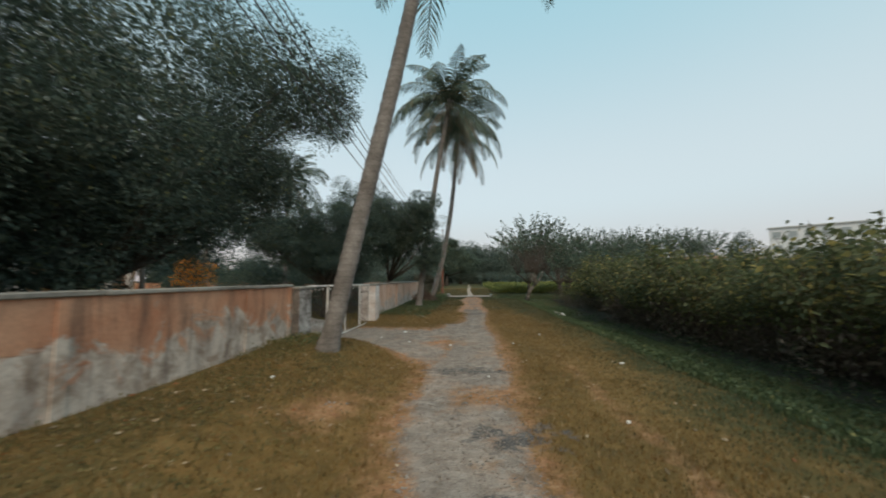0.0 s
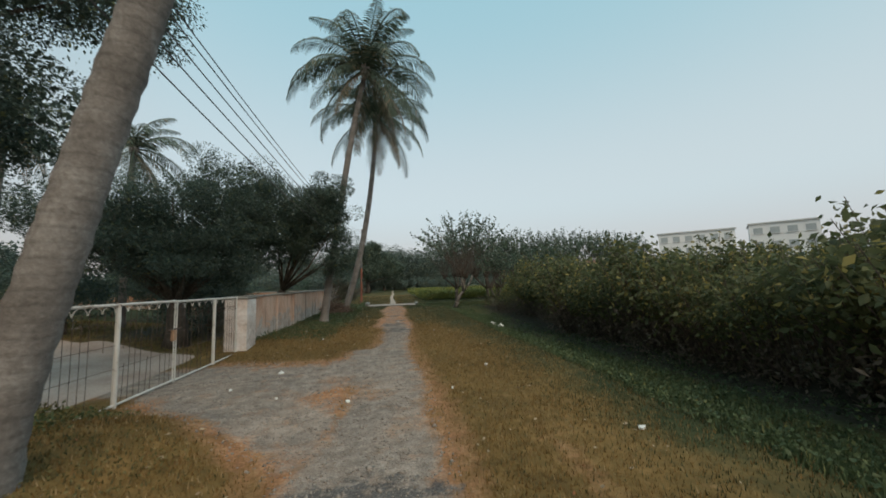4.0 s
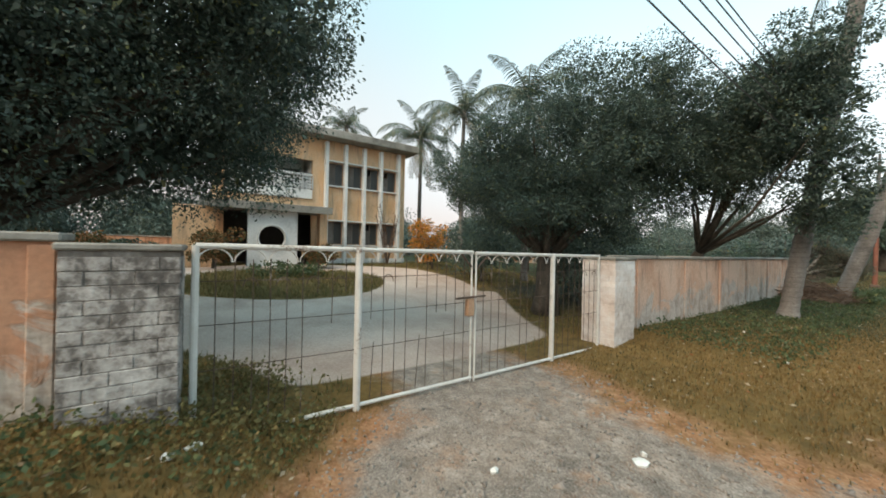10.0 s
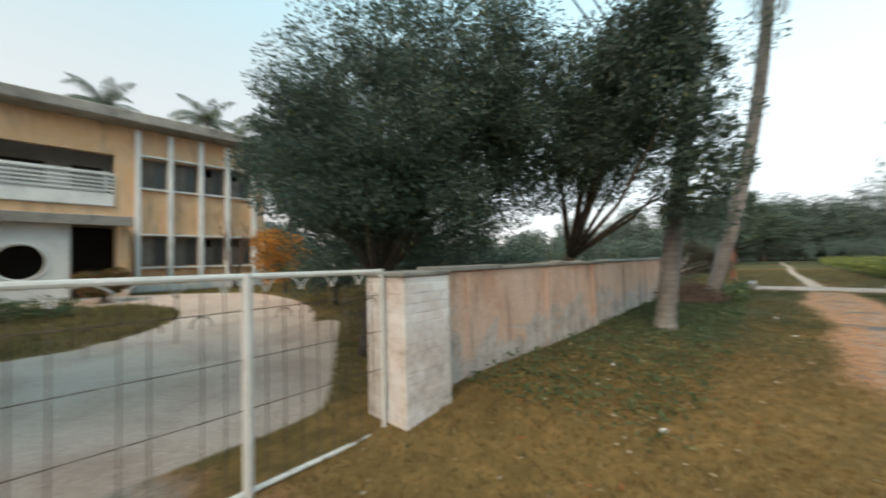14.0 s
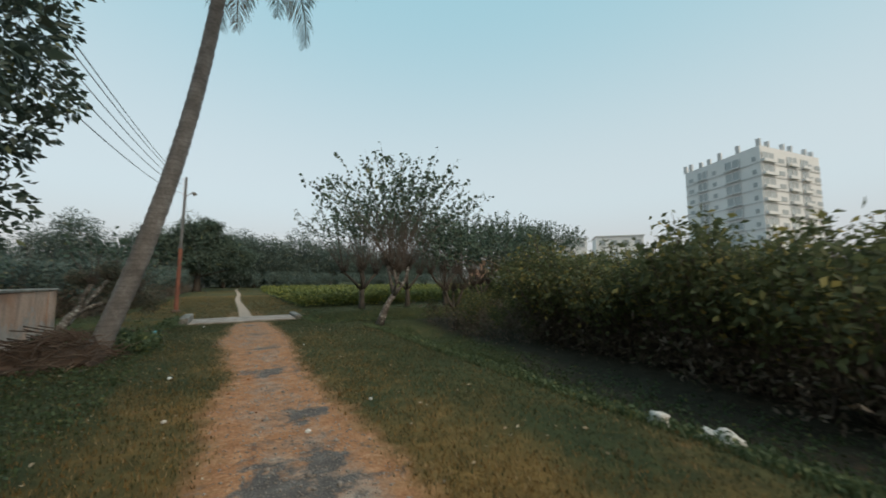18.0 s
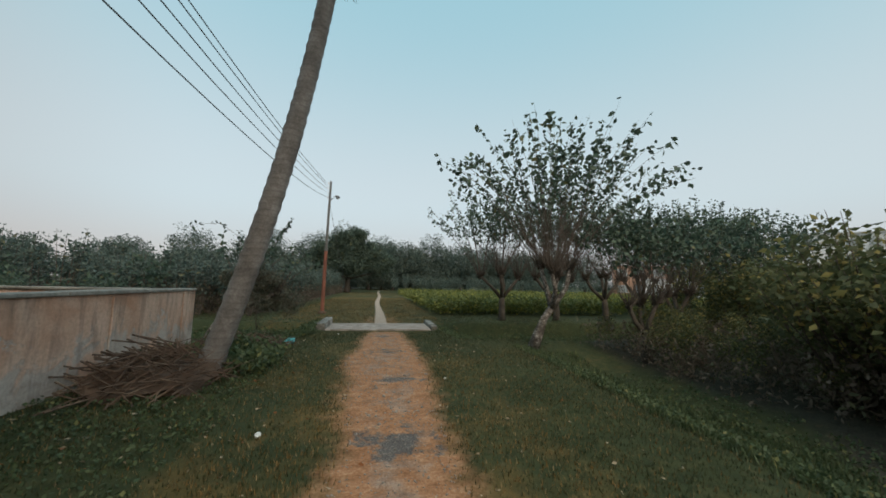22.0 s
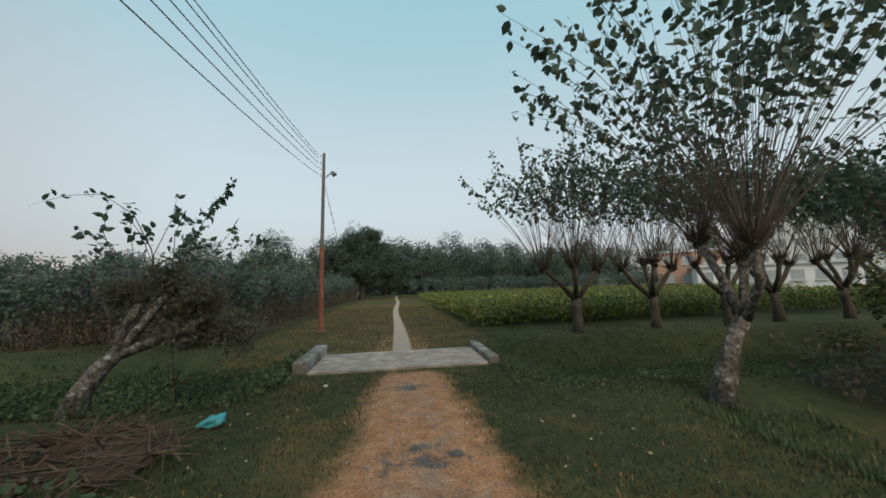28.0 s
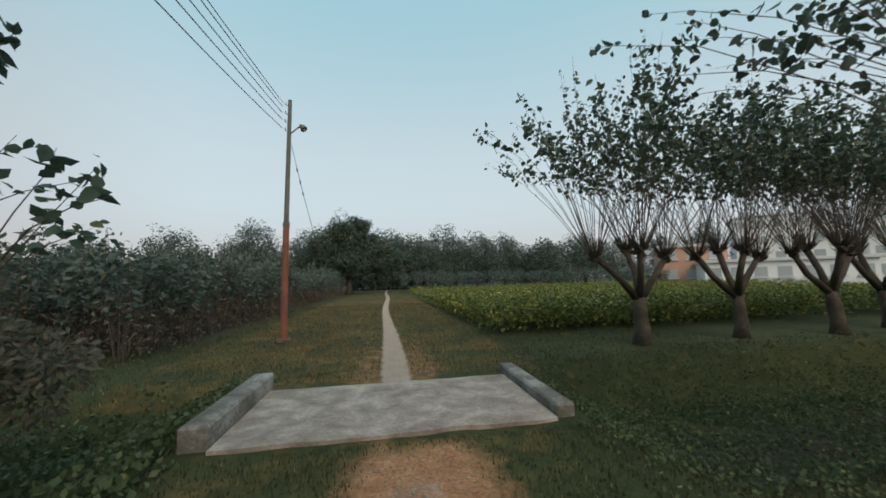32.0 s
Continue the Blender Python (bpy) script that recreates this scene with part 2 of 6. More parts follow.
M_palmbark = ringed_bark()
M_bark = two_scale("dark_rough_bark", [(0.3, (0.03, 0.025, 0.02)), (0.55, (0.085, 0.07, 0.055)), (0.72, (0.16, 0.14, 0.12))], 3, 22, 0.95, 0.9, bump_d=0.03)
M_bark_pale = two_scale("lichen_pale_bark", [(0.38, (0.035, 0.03, 0.026)), (0.48, (0.10, 0.085, 0.072)), (0.56, (0.22, 0.20, 0.18)), (0.62, (0.46, 0.45, 0.42))], 7, 16, 0.95, 1.0, fine_mix=0.55, bump_d=0.04)
M_whip = two_scale("brown_whip_bark", [(0.3, (0.060, 0.046, 0.038)), (0.7, (0.15, 0.118, 0.096))], 3, 20, 0.85, 0.1)
M_dry = two_scale("dry_brown_twigs", [(0.3, (0.055, 0.036, 0.026)), (0.55, (0.12, 0.075, 0.052)), (0.72, (0.27, 0.20, 0.14))], 2, 15, 0.9, 0.2)
M_leafdark = leaf_mat("dark_glossy_leaf", (0.038, 0.062, 0.052), (0.090, 0.134, 0.104), (0.17, 0.19, 0.08), 0.035, 0.45, 0.32, 0.5)
# leaf of the lane-end tree, lightened and blued to paint in haze
M_lanetree = leaf_mat("hazed_blue_green_leaf", (0.050, 0.078, 0.062), (0.105, 0.145, 0.108), (0.16, 0.17, 0.08), 0.03)
M_leafmul = leaf_mat("mulberry_leaf", (0.045, 0.078, 0.062), (0.105, 0.152, 0.105), (0.15, 0.155, 0.075), 0.04)
M_leafhedge = leaf_mat("hedge_leaf", (0.060, 0.078, 0.044), (0.15, 0.165, 0.075), (0.32, 0.27, 0.095), 0.14, 0.55, 0.45)
# distance haze is mixed into this paler, bluer leaf colour
M_leaffar = leaf_mat("grey_green_hazed_leaf", (0.062, 0.094, 0.084), (0.125, 0.165, 0.140), (0.2, 0.2, 0.12), 0.03)
M_leafcrop = leaf_mat("yellow_green_crop_leaf", (0.055, 0.085, 0.03), (0.19, 0.215, 0.06), (0.42, 0.37, 0.08), 0.12)
M_palmleaf = leaf_mat("palm_leaflet", (0.05, 0.075, 0.055), (0.13, 0.165, 0.12), (0.22, 0.19, 0.12), 0.06, 0.45)
M_palmdead = leaf_mat("dead_palm_leaflet", (0.14, 0.115, 0.085), (0.28, 0.24, 0.18), (0.2, 0.16, 0.1), 0.2)
M_croton = leaf_mat("orange_croton_leaf", (0.30, 0.11, 0.03), (0.62, 0.27, 0.05), (0.12, 0.13, 0.04), 0.22)
M_crotondk = leaf_mat("rusty_croton_leaf", (0.085, 0.055, 0.03), (0.25, 0.125, 0.05), (0.07, 0.09, 0.04), 0.4)
M_withered = leaf_mat("withered_low_leaf", (0.11, 0.088, 0.070), (0.22, 0.175, 0.135), (0.11, 0.115, 0.065), 0.2, 0.6, 0.3)
M_vine = leaf_mat("half_dry_vine_leaf", (0.085, 0.088, 0.068), (0.18, 0.178, 0.13), (0.20, 0.15, 0.11), 0.12, 0.6, 0.35)
M_fallen = leaf_mat("fallen_tan_leaf", (0.26, 0.19, 0.12), (0.50, 0.41, 0.30), (0.30, 0.12, 0.05), 0.2)
M_weed = leaf_mat("weed_leaf", (0.042, 0.068, 0.034), (0.105, 0.14, 0.066), (0.2, 0.2, 0.08), 0.05)
M_grassg = leaf_mat("green_grass_blade", (0.030, 0.040, 0.019), (0.074, 0.082, 0.037), (0.24, 0.19, 0.09), 0.06)
M_lawn = leaf_mat("olive_lawn_blade", (0.085, 0.080, 0.032), (0.18, 0.155, 0.062), (0.26, 0.19, 0.08), 0.12)
M_grassd = leaf_mat("dry_grass_blade", (0.13, 0.08, 0.03), (0.26, 0.16, 0.06), (0.36, 0.26, 0.14), 0.15)
M_stone = two_scale("grey_road_stone", [(0.3, (0.13, 0.11, 0.10)), (0.6, (0.33, 0.29, 0.255)), (0.75, (0.50, 0.45, 0.40))], 3, 30, 0.9, 0.3)
M_whiterock = two_scale("dirty_white_sack", [(0.3, (0.35, 0.33, 0.30)), (0.55, (0.62, 0.61, 0.58)), (0.75, (0.74, 0.73, 0.71))], 6, 30, 0.85, 0.3)
M_litter = two_scale("white_litter", [(0.3, (0.6, 0.6, 0.58)), (0.7, (0.8, 0.8, 0.78))], 10, 50, 0.7, 0.1)
M_teal = two_scale("teal_plastic", [(0.3, (0.03, 0.25, 0.30)), (0.7, (0.08, 0.45, 0.48))], 12, 40, 0.35, 0.3)
M_pole = two_scale("grey_steel_pole", [(0.3, (0.09, 0.088, 0.085)), (0.7, (0.20, 0.195, 0.19))], 2, 25, 0.7, 0.15)
M_polered = two_scale("red_oxide_paint", [(0.3, (0.13, 0.05, 0.035)), (0.55, (0.27, 0.095, 0.06)), (0.75, (0.33, 0.14, 0.09))], 2, 25, 0.75, 0.15)
M_wire = two_scale("aluminium_wire", [(0.3, (0.06, 0.06, 0.065)), (0.7, (0.12, 0.12, 0.125))], 2, 20, 0.6, 0)
# dark colour standing in for shade inside the house; also on the stay insulators
M_dark = two_scale("room_shade_and_dark_fitting", [(0.3, (0.045, 0.042, 0.04)), (0.7, (0.085, 0.08, 0.075))], 1.5, 10, 0.95, 0.1)
M_shutter = two_scale("grey_brown_shutter", [(0.3, (0.10, 0.085, 0.075)), (0.7, (0.22, 0.195, 0.175))], 2, 20, 0.8, 0.2, piece=0.2)
M_tower = two_scale("pale_tower_paint", [(0.3, (0.70, 0.71, 0.72)), (0.7, (0.80, 0.80, 0.80))], 0.12, 2.0, 0.8, 0)
M_band = two_scale("grey_tower_band", [(0.3, (0.50, 0.51, 0.52)), (0.7, (0.60, 0.60, 0.61))], 0.2, 2.0, 0.8, 0)
M_farred = two_scale("far_terracotta_paint", [(0.3, (0.45, 0.26, 0.18)), (0.7, (0.55, 0.34, 0.25))], 0.2, 2.0, 0.8, 0)
M_reflect, _nt, _nl, _b = nodes_of("window_glass_grey")
_b.inputs["Base Color"].default_value = (0.05, 0.055, 0.055, 1)
_b.inputs["Roughness"].default_value = 0.35
M_farpane = two_scale("far_window_grey", [(0.3, (0.30, 0.34, 0.36)), (0.7, (0.42, 0.45, 0.46))], 0.3, 2, 0.35, 0)


def ground_material():
    """Earth, lane gravel, red dust and turf, told apart by painted masks with ragged edges."""
    m, nt, nl, b = nodes_of("earth_and_turf")
    p = where(nt)

    def mask(name, soft, n1=2.4, amp=1.1):
        a = nt.new("ShaderNodeAttribute")
        a.attribute_name = name
        nz = mathn(nt, nl, 'SUBTRACT', noise_tex(nt, nl, p, n1, 7, 0.68, 0.3), 0.5)
        v = mathn(nt, nl, 'ADD', a.outputs["Fac"], mathn(nt, nl, 'MULTIPLY', nz, amp))
        return ramp(nt, nl, v, [(0.5 - soft, (0, 0, 0)), (0.5 + soft, (1, 1, 1))])

    big = noise_tex(nt, nl, p, 0.45, 5, 0.6, 0.5)
    fine = noise_tex(nt, nl, p, 30.0, 6, 0.7)
    midn = noise_tex(nt, nl, p, 5.0, 6, 0.65)
    green = ramp(nt, nl, mixc(nt, nl, 0.55, big, midn), [(0.32, (0.025, 0.036, 0.017)), (0.5, (0.047, 0.058, 0.025)), (0.68, (0.092, 0.088, 0.037))])
    dry = ramp(nt, nl, mixc(nt, nl, 0.6, big, midn), [(0.32, (0.085, 0.06, 0.024)), (0.5, (0.17, 0.108, 0.038)), (0.68, (0.29, 0.175, 0.068))])
    dirt = ramp(nt, nl, mixc(nt, nl, 0.5, midn, fine), [(0.34, (0.20, 0.09, 0.045)), (0.5, (0.38, 0.19, 0.10)), (0.66, (0.56, 0.34, 0.21))])
    grit = noise_tex(nt, nl, p, 62.0, 4, 0.75)
    pale = ramp(nt, nl, mixc(nt, nl, 0.55, midn, grit), [(0.34, (0.20, 0.155, 0.125)), (0.5, (0.37, 0.30, 0.25)), (0.66, (0.56, 0.48, 0.42))])
    tar = ramp(nt, nl, mixc(nt, nl, 0.6, midn, grit), [(0.36, (0.085, 0.073, 0.064)), (0.5, (0.235, 0.203, 0.178)), (0.64, (0.48, 0.42, 0.37))])
    worn = ramp(nt, nl, noise_tex(nt, nl, p, 0.95, 8, 0.72, 0.6), [(0.38, (0.1, 0.1, 0.1)), (0.60, (0.95, 0.95, 0.95))])
    gravel = mixc(nt, nl, worn, pale, tar)
    slab = ramp(nt, nl, mixc(nt, nl, 0.35, noise_tex(nt, nl, p, 0.8, 6, 0.6, 0.4), fine), [(0.34, (0.37, 0.275, 0.23)), (0.50, (0.50, 0.40, 0.345)), (0.66, (0.60, 0.50, 0.44))])
    sand = ramp(nt, nl, mixc(nt, nl, 0.6, midn, fine), [(0.34, (0.30, 0.225, 0.175)), (0.66, (0.50, 0.41, 0.345))])
    # dark leaf-litter colour that also paints in the shade below hedges and trees
    litter_shade = ramp(nt, nl, mixc(nt, nl, 0.5, midn, fine), [(0.34, (0.034, 0.031, 0.023)), (0.66, (0.090, 0.080, 0.058))])
    col = mixc(nt, nl, mask("dry", 0.28, 0.75, 1.7), green, dry)
    col = mixc(nt, nl, mask("shade", 0.25, 2.0, 0.8), col, litter_shade)
    col = mixc(nt, nl, mask("dirt", 0.34, 3.1, 1.5), col, dirt)
    col = mixc(nt, nl, mask("gravel", 0.22, 1.9, 1.7), col, gravel)
    col = mixc(nt, nl, mask("sand", 0.14, 3.0, 0.9), col, sand)
    old_tar = ramp(nt, nl, mixc(nt, nl, 0.7, midn, grit), [(0.36, (0.04, 0.037, 0.036)), (0.52, (0.13, 0.12, 0.115)), (0.68, (0.34, 0.315, 0.295))])
    col = mixc(nt, nl, mask("tar", 0.10, 3.4, 2.2), col, old_tar)
    col = mixc(nt, nl, mask("drive", 0.10, 3.0, 0.35), col, slab)
    col = mixc(nt, nl, 0.45, col, ramp(nt, nl, fine, [(0.25, (0.55, 0.55, 0.55)), (0.75, (1.2, 1.2, 1.2))]), 'MULTIPLY')
    nl.new(col, b.inputs["Base Color"])
    b.inputs["Roughness"].default_value = 0.95
    b.inputs["Specular IOR Level"].default_value = 0.2
    hh = mathn(nt, nl, 'ADD', fine, mathn(nt, nl, 'MULTIPLY', midn, 1.5))
    bump(nt, nl, b, hh, 0.5, 0.025)
    return m


M_ground = ground_material()


# ---------------------------------------------------------------- mesh helpers
def tri_mesh(name, V, F):
    """A mesh from arrays of corners and triangles."""
    V = np.asarray(V, dtype=np.float32)
    F = np.asarray(F, dtype=np.int32)
    me = bpy.data.meshes.new(name)
    me.vertices.add(len(V))
    me.vertices.foreach_set("co", V.ravel())
    me.loops.add(F.size)
    me.loops.foreach_set("vertex_index", F.ravel())
    me.polygons.add(len(F))
    me.polygons.foreach_set("loop_start", np.arange(0, F.size, F.shape[1], dtype=np.int32))
    me.update(calc_edges=True)
    return me


class Geo:
    """Corners and faces gathered for one mesh."""

    def __init__(self):
        self.v = []
        self.f = []

    def add(self, verts, faces):
        n = len(self.v)
        self.v.extend([tuple(q) for q in verts])
        self.f.extend([tuple(i + n for i in q) for q in faces])
        return self

    def box(self, x0, x1, y0, y1, z0, z1, bev=0.0):
        if bev <= 0:
            vs = [(x, y, z) for z in (z0, z1) for x, y in ((x0, y0), (x1, y0), (x1, y1), (x0, y1))]
            return self.add(vs, [(3, 2, 1, 0), (4, 5, 6, 7), (0, 1, 5, 4), (1, 2, 6, 5), (2, 3, 7, 6), (3, 0, 4, 7)])
        b = bmesh.new()
        bmesh.ops.create_cube(b, size=1)
        bmesh.ops.scale(b, vec=(x1 - x0, y1 - y0, z1 - z0), verts=b.verts)
        bmesh.ops.translate(b, vec=((x0 + x1) / 2, (y0 + y1) / 2, (z0 + z1) / 2), verts=b.verts)
        bmesh.ops.bevel(b, geom=list(b.edges), offset=bev, segments=1, affect='EDGES')
        b.verts.index_update()
        self.add([q.co[:] for q in b.verts], [[w.index for w in q.verts] for q in b.faces])
        b.free()
        return self

    def tube(self, pts, radii, n=8, cap=True, wob=0.0, seed=0):
        pts = [Vector(q) for q in pts]
        if not hasattr(radii, "__len__"):
            radii = [radii] * len(pts)
        rnd = random.Random(seed)
        vs, fs = [], []
        side = Vector((1, 0, 0))
        for i, q in enumerate(pts):
            d = (pts[min(i + 1, len(pts) - 1)] - pts[max(i - 1, 0)]).normalized()
            if abs(d.dot(side)) > 0.95:
                side = Vector((0, 1, 0))
            u = (side - d * side.dot(d)).normalized()
            w = d.cross(u)
            side = u
            for k in range(n):
                a = 2 * math.pi * k / n
                r = radii[i] * (1 + wob * rnd.uniform(-1, 1))
                vs.append(q + (u * math.cos(a) + w * math.sin(a)) * r)
        for i in range(len(pts) - 1):
            for k in range(n):
                k2 = (k + 1) % n
                fs.append((i * n + k, i * n + k2, (i + 1) * n + k2, (i + 1) * n + k))
        if cap:
            fs.append(tuple(range(n - 1, -1, -1)))
            fs.append(tuple((len(pts) - 1) * n + k for k in range(n)))
        return self.add(vs, fs)

    def lump(self, c, r, seed=0, rough=0.25, sub=2):
        b = bmesh.new()
        bmesh.ops.create_icosphere(b, subdivisions=sub, radius=1)
        off = Vector((seed * 3.1, seed * 1.7, seed * 0.9))
        vs = []
        for q in b.verts:
            k = 1 + rough * noise.noise(q.co * 1.6 + off) * 2
            vs.append((c[0] + q.co.x * r[0] * k, c[1] + q.co.y * r[1] * k, c[2] + q.co.z * r[2] * k))
        b.verts.index_update()
        self.add(vs, [[w.index for w in q.verts] for q in b.faces])
        b.free()
        return self

    def mesh(self, name):
        me = bpy.data.meshes.new(name)
        me.from_pydata(self.v, [], self.f)
        me.update()
        return me


def part(name, g, material, parent=None, label="", smooth=False):
    """One mesh object from a Geo or a mesh, under a thing or a part."""
    me = g.mesh(name) if isinstance(g, Geo) else g
    if material is not None and not me.materials:
        me.materials.append(material)
    if smooth:
        me.polygons.foreach_set("use_smooth", [True] * len(me.polygons))
    ob = new(name, me)
    if parent is not None:
        ob.parent = parent
    if label:
        ob["label"] = label
    return ob


def thing(name, at, label, category, group="", kind=""):
    e = new(name)
    e.empty_display_size = 0.2
    e.matrix_basis = at if isinstance(at, Matrix) else pose(*at)
    bpy.context.view_layer.update()
    return tagged(e, label, category, group, kind)


def leaf_arrays(P, D, size, wide=0.5, fold=0.25, rng=None):
    """Folded leaves: P stalk points, D pointing ways, size lengths."""
    n = len(P)
    D = D / np.maximum(np.linalg.norm(D, axis=1, keepdims=True), 1e-6)
    R = rng.normal(size=(n, 3))
    S = np.cross(D, R)
    S /= np.maximum(np.linalg.norm(S, axis=1, keepdims=True), 1e-6)
    U = np.cross(S, D)
    sz = size[:, None]
    V = np.empty((n, 4, 3), dtype=np.float32)
    V[:, 0] = P
    V[:, 1] = P + D * sz * 0.45 + S * sz * wide * 0.5 + U * sz * fold * 0.4
    V[:, 2] = P + D * sz
    V[:, 3] = P + D * sz * 0.45 - S * sz * wide * 0.5 + U * sz * fold * 0.4
    base = (np.arange(n) * 4)[:, None]
    F = np.concatenate([base + np.array([[0, 1, 2]]), base + np.array([[0, 2, 3]])], axis=1).reshape(-1, 3)
    return V.reshape(-1, 3), F


def ovate_arrays(P, D, size, wide=0.6, cup=0.2, rng=None):
    """Broad pointed leaves, cupped along the middle."""
    n = len(P)
    D = D / np.maximum(np.linalg.norm(D, axis=1, keepdims=True), 1e-6)
    S = np.cross(D, rng.normal(size=(n, 3)))
    S /= np.maximum(np.linalg.norm(S, axis=1, keepdims=True), 1e-6)
    U = np.cross(S, D)
    sz = size[:, None]
    V = np.empty((n, 7, 3), dtype=np.float32)
    V[:, 0] = P
    for k, (a, w) in enumerate(((0.22, 0.42), (0.55, 0.5))):
        V[:, 1 + 2 * k] = P + D * sz * a + S * sz * wide * w + U * sz * cup * 0.35
        V[:, 2 + 2 * k] = P + D * sz * a - S * sz * wide * w + U * sz * cup * 0.35
    V[:, 5] = P + D * sz + U * sz * cup * -0.2
    V[:, 6] = P + D * sz * 0.42
    base = (np.arange(n) * 7)[:, None, None]
    F = base + np.array([[0, 1, 6], [1, 3, 6], [3, 5, 6], [5, 4, 6], [4, 2, 6], [2, 0, 6]])[None]
    return V.reshape(-1, 3), F.reshape(-1, 3)


def join_arrays(parts):
    Vs, Fs, n = [], [], 0
    for V, F in parts:
        Vs.append(V)
        Fs.append(F + n)
        n += len(V)
    return np.concatenate(Vs), np.concatenate(Fs)


def smoothstep(a, b, x):
    t = np.clip((x - a) / (b - a), 0, 1)
    return t * t * (3 - 2 * t)


def ground_z(x, y):
    """Height of the ground."""
    x = np.asarray(x, dtype=float)
    y = np.asarray(y, dtype=float)
    near = smoothstep(9.2, 7.4, y)
    z = 0.40 * smoothstep(-0.5, -2.2, x) * near
    z = z + 0.16 * smoothstep(-0.6, -2.6, x) * smoothstep(12.6, 15.0, y) * smoothstep(29, 26, y)
    inside = smoothstep(-3.6, -15.5, x) * smoothstep(40, 26, y)
    z = np.where(x < -3.6, z * smoothstep(-5.5, -3.6, x) + 0.72 * inside, z)
    ditch = smoothstep(4.05, 6.0, x) * smoothstep(30, 26.5, y)
    z = z - (0.36 + 0.16 * smoothstep(11.0, 17.0, y)) * ditch + 0.25 * smoothstep(6.4, 9.0, x) * smoothstep(30, 26.5, y)
    cross = smoothstep(28.9, 30.6, y) * smoothstep(33.6, 32.4, y) * np.maximum(smoothstep(-1.35, -2.6, x), smoothstep(2.7, 4.0, x))
    z = z - (0.5 + 0.22 * (x > 0)) * cross * smoothstep(40, 25, np.abs(x))
    z = z + 0.03 * np.sin(x * 1.3 + 0.6 * np.sin(y * 0.7)) * np.sin(y * 0.9 + 1.0) * smoothstep(0.9, 2.2, np.abs(x - 0.6))
    return z


def gz(x, y):
    return float(ground_z(x, y))


# ---------------------------------------------------------------- ground
def span(*runs):
    out = []
    for a, b, step in runs:
        n = max(1, int(round((b - a) / step)))
        out.extend(a + (b - a) * i / n for i in range(n))
    out.append(runs[-1][1])
    return np.array(out)


gx = span((-900, -200, 175), (-200, -60, 20), (-60, -24, 4), (-24, -20, 0.6), (-20, -5, 0.25), (-5, -2, 0.2), (-2, 4, 0.12), (4, 7, 0.25), (7, 20, 1.0), (20, 60, 5), (60, 200, 20), (200, 900, 175))
gy = span((-700, -100, 150), (-100, -10, 15), (-10, 0, 0.6), (0, 38, 0.16), (38, 60, 0.7), (60, 140, 5), (140, 400, 40), (400, 1500, 275))
GX, GY = np.meshgrid(gx, gy)
GZ = ground_z(GX, GY)
nx, ny = len(gx), len(gy)
idx = np.arange(nx * ny).reshape(ny, nx)
quads = np.stack([idx[:-1, :-1], idx[:-1, 1:], idx[1:, 1:], idx[1:, :-1]], axis=-1).reshape(-1, 4)
ground_mesh = tri_mesh("ground", np.stack([GX, GY, GZ], axis=-1).reshape(-1, 3), quads)
ground_mesh.materials.append(M_ground)
ground_mesh.polygons.foreach_set("use_smooth", [True] * len(ground_mesh.polygons))


def bell(v, a, b, soft):
    return smoothstep(a - soft, a + soft, v) * smoothstep(b + soft, b - soft, v)


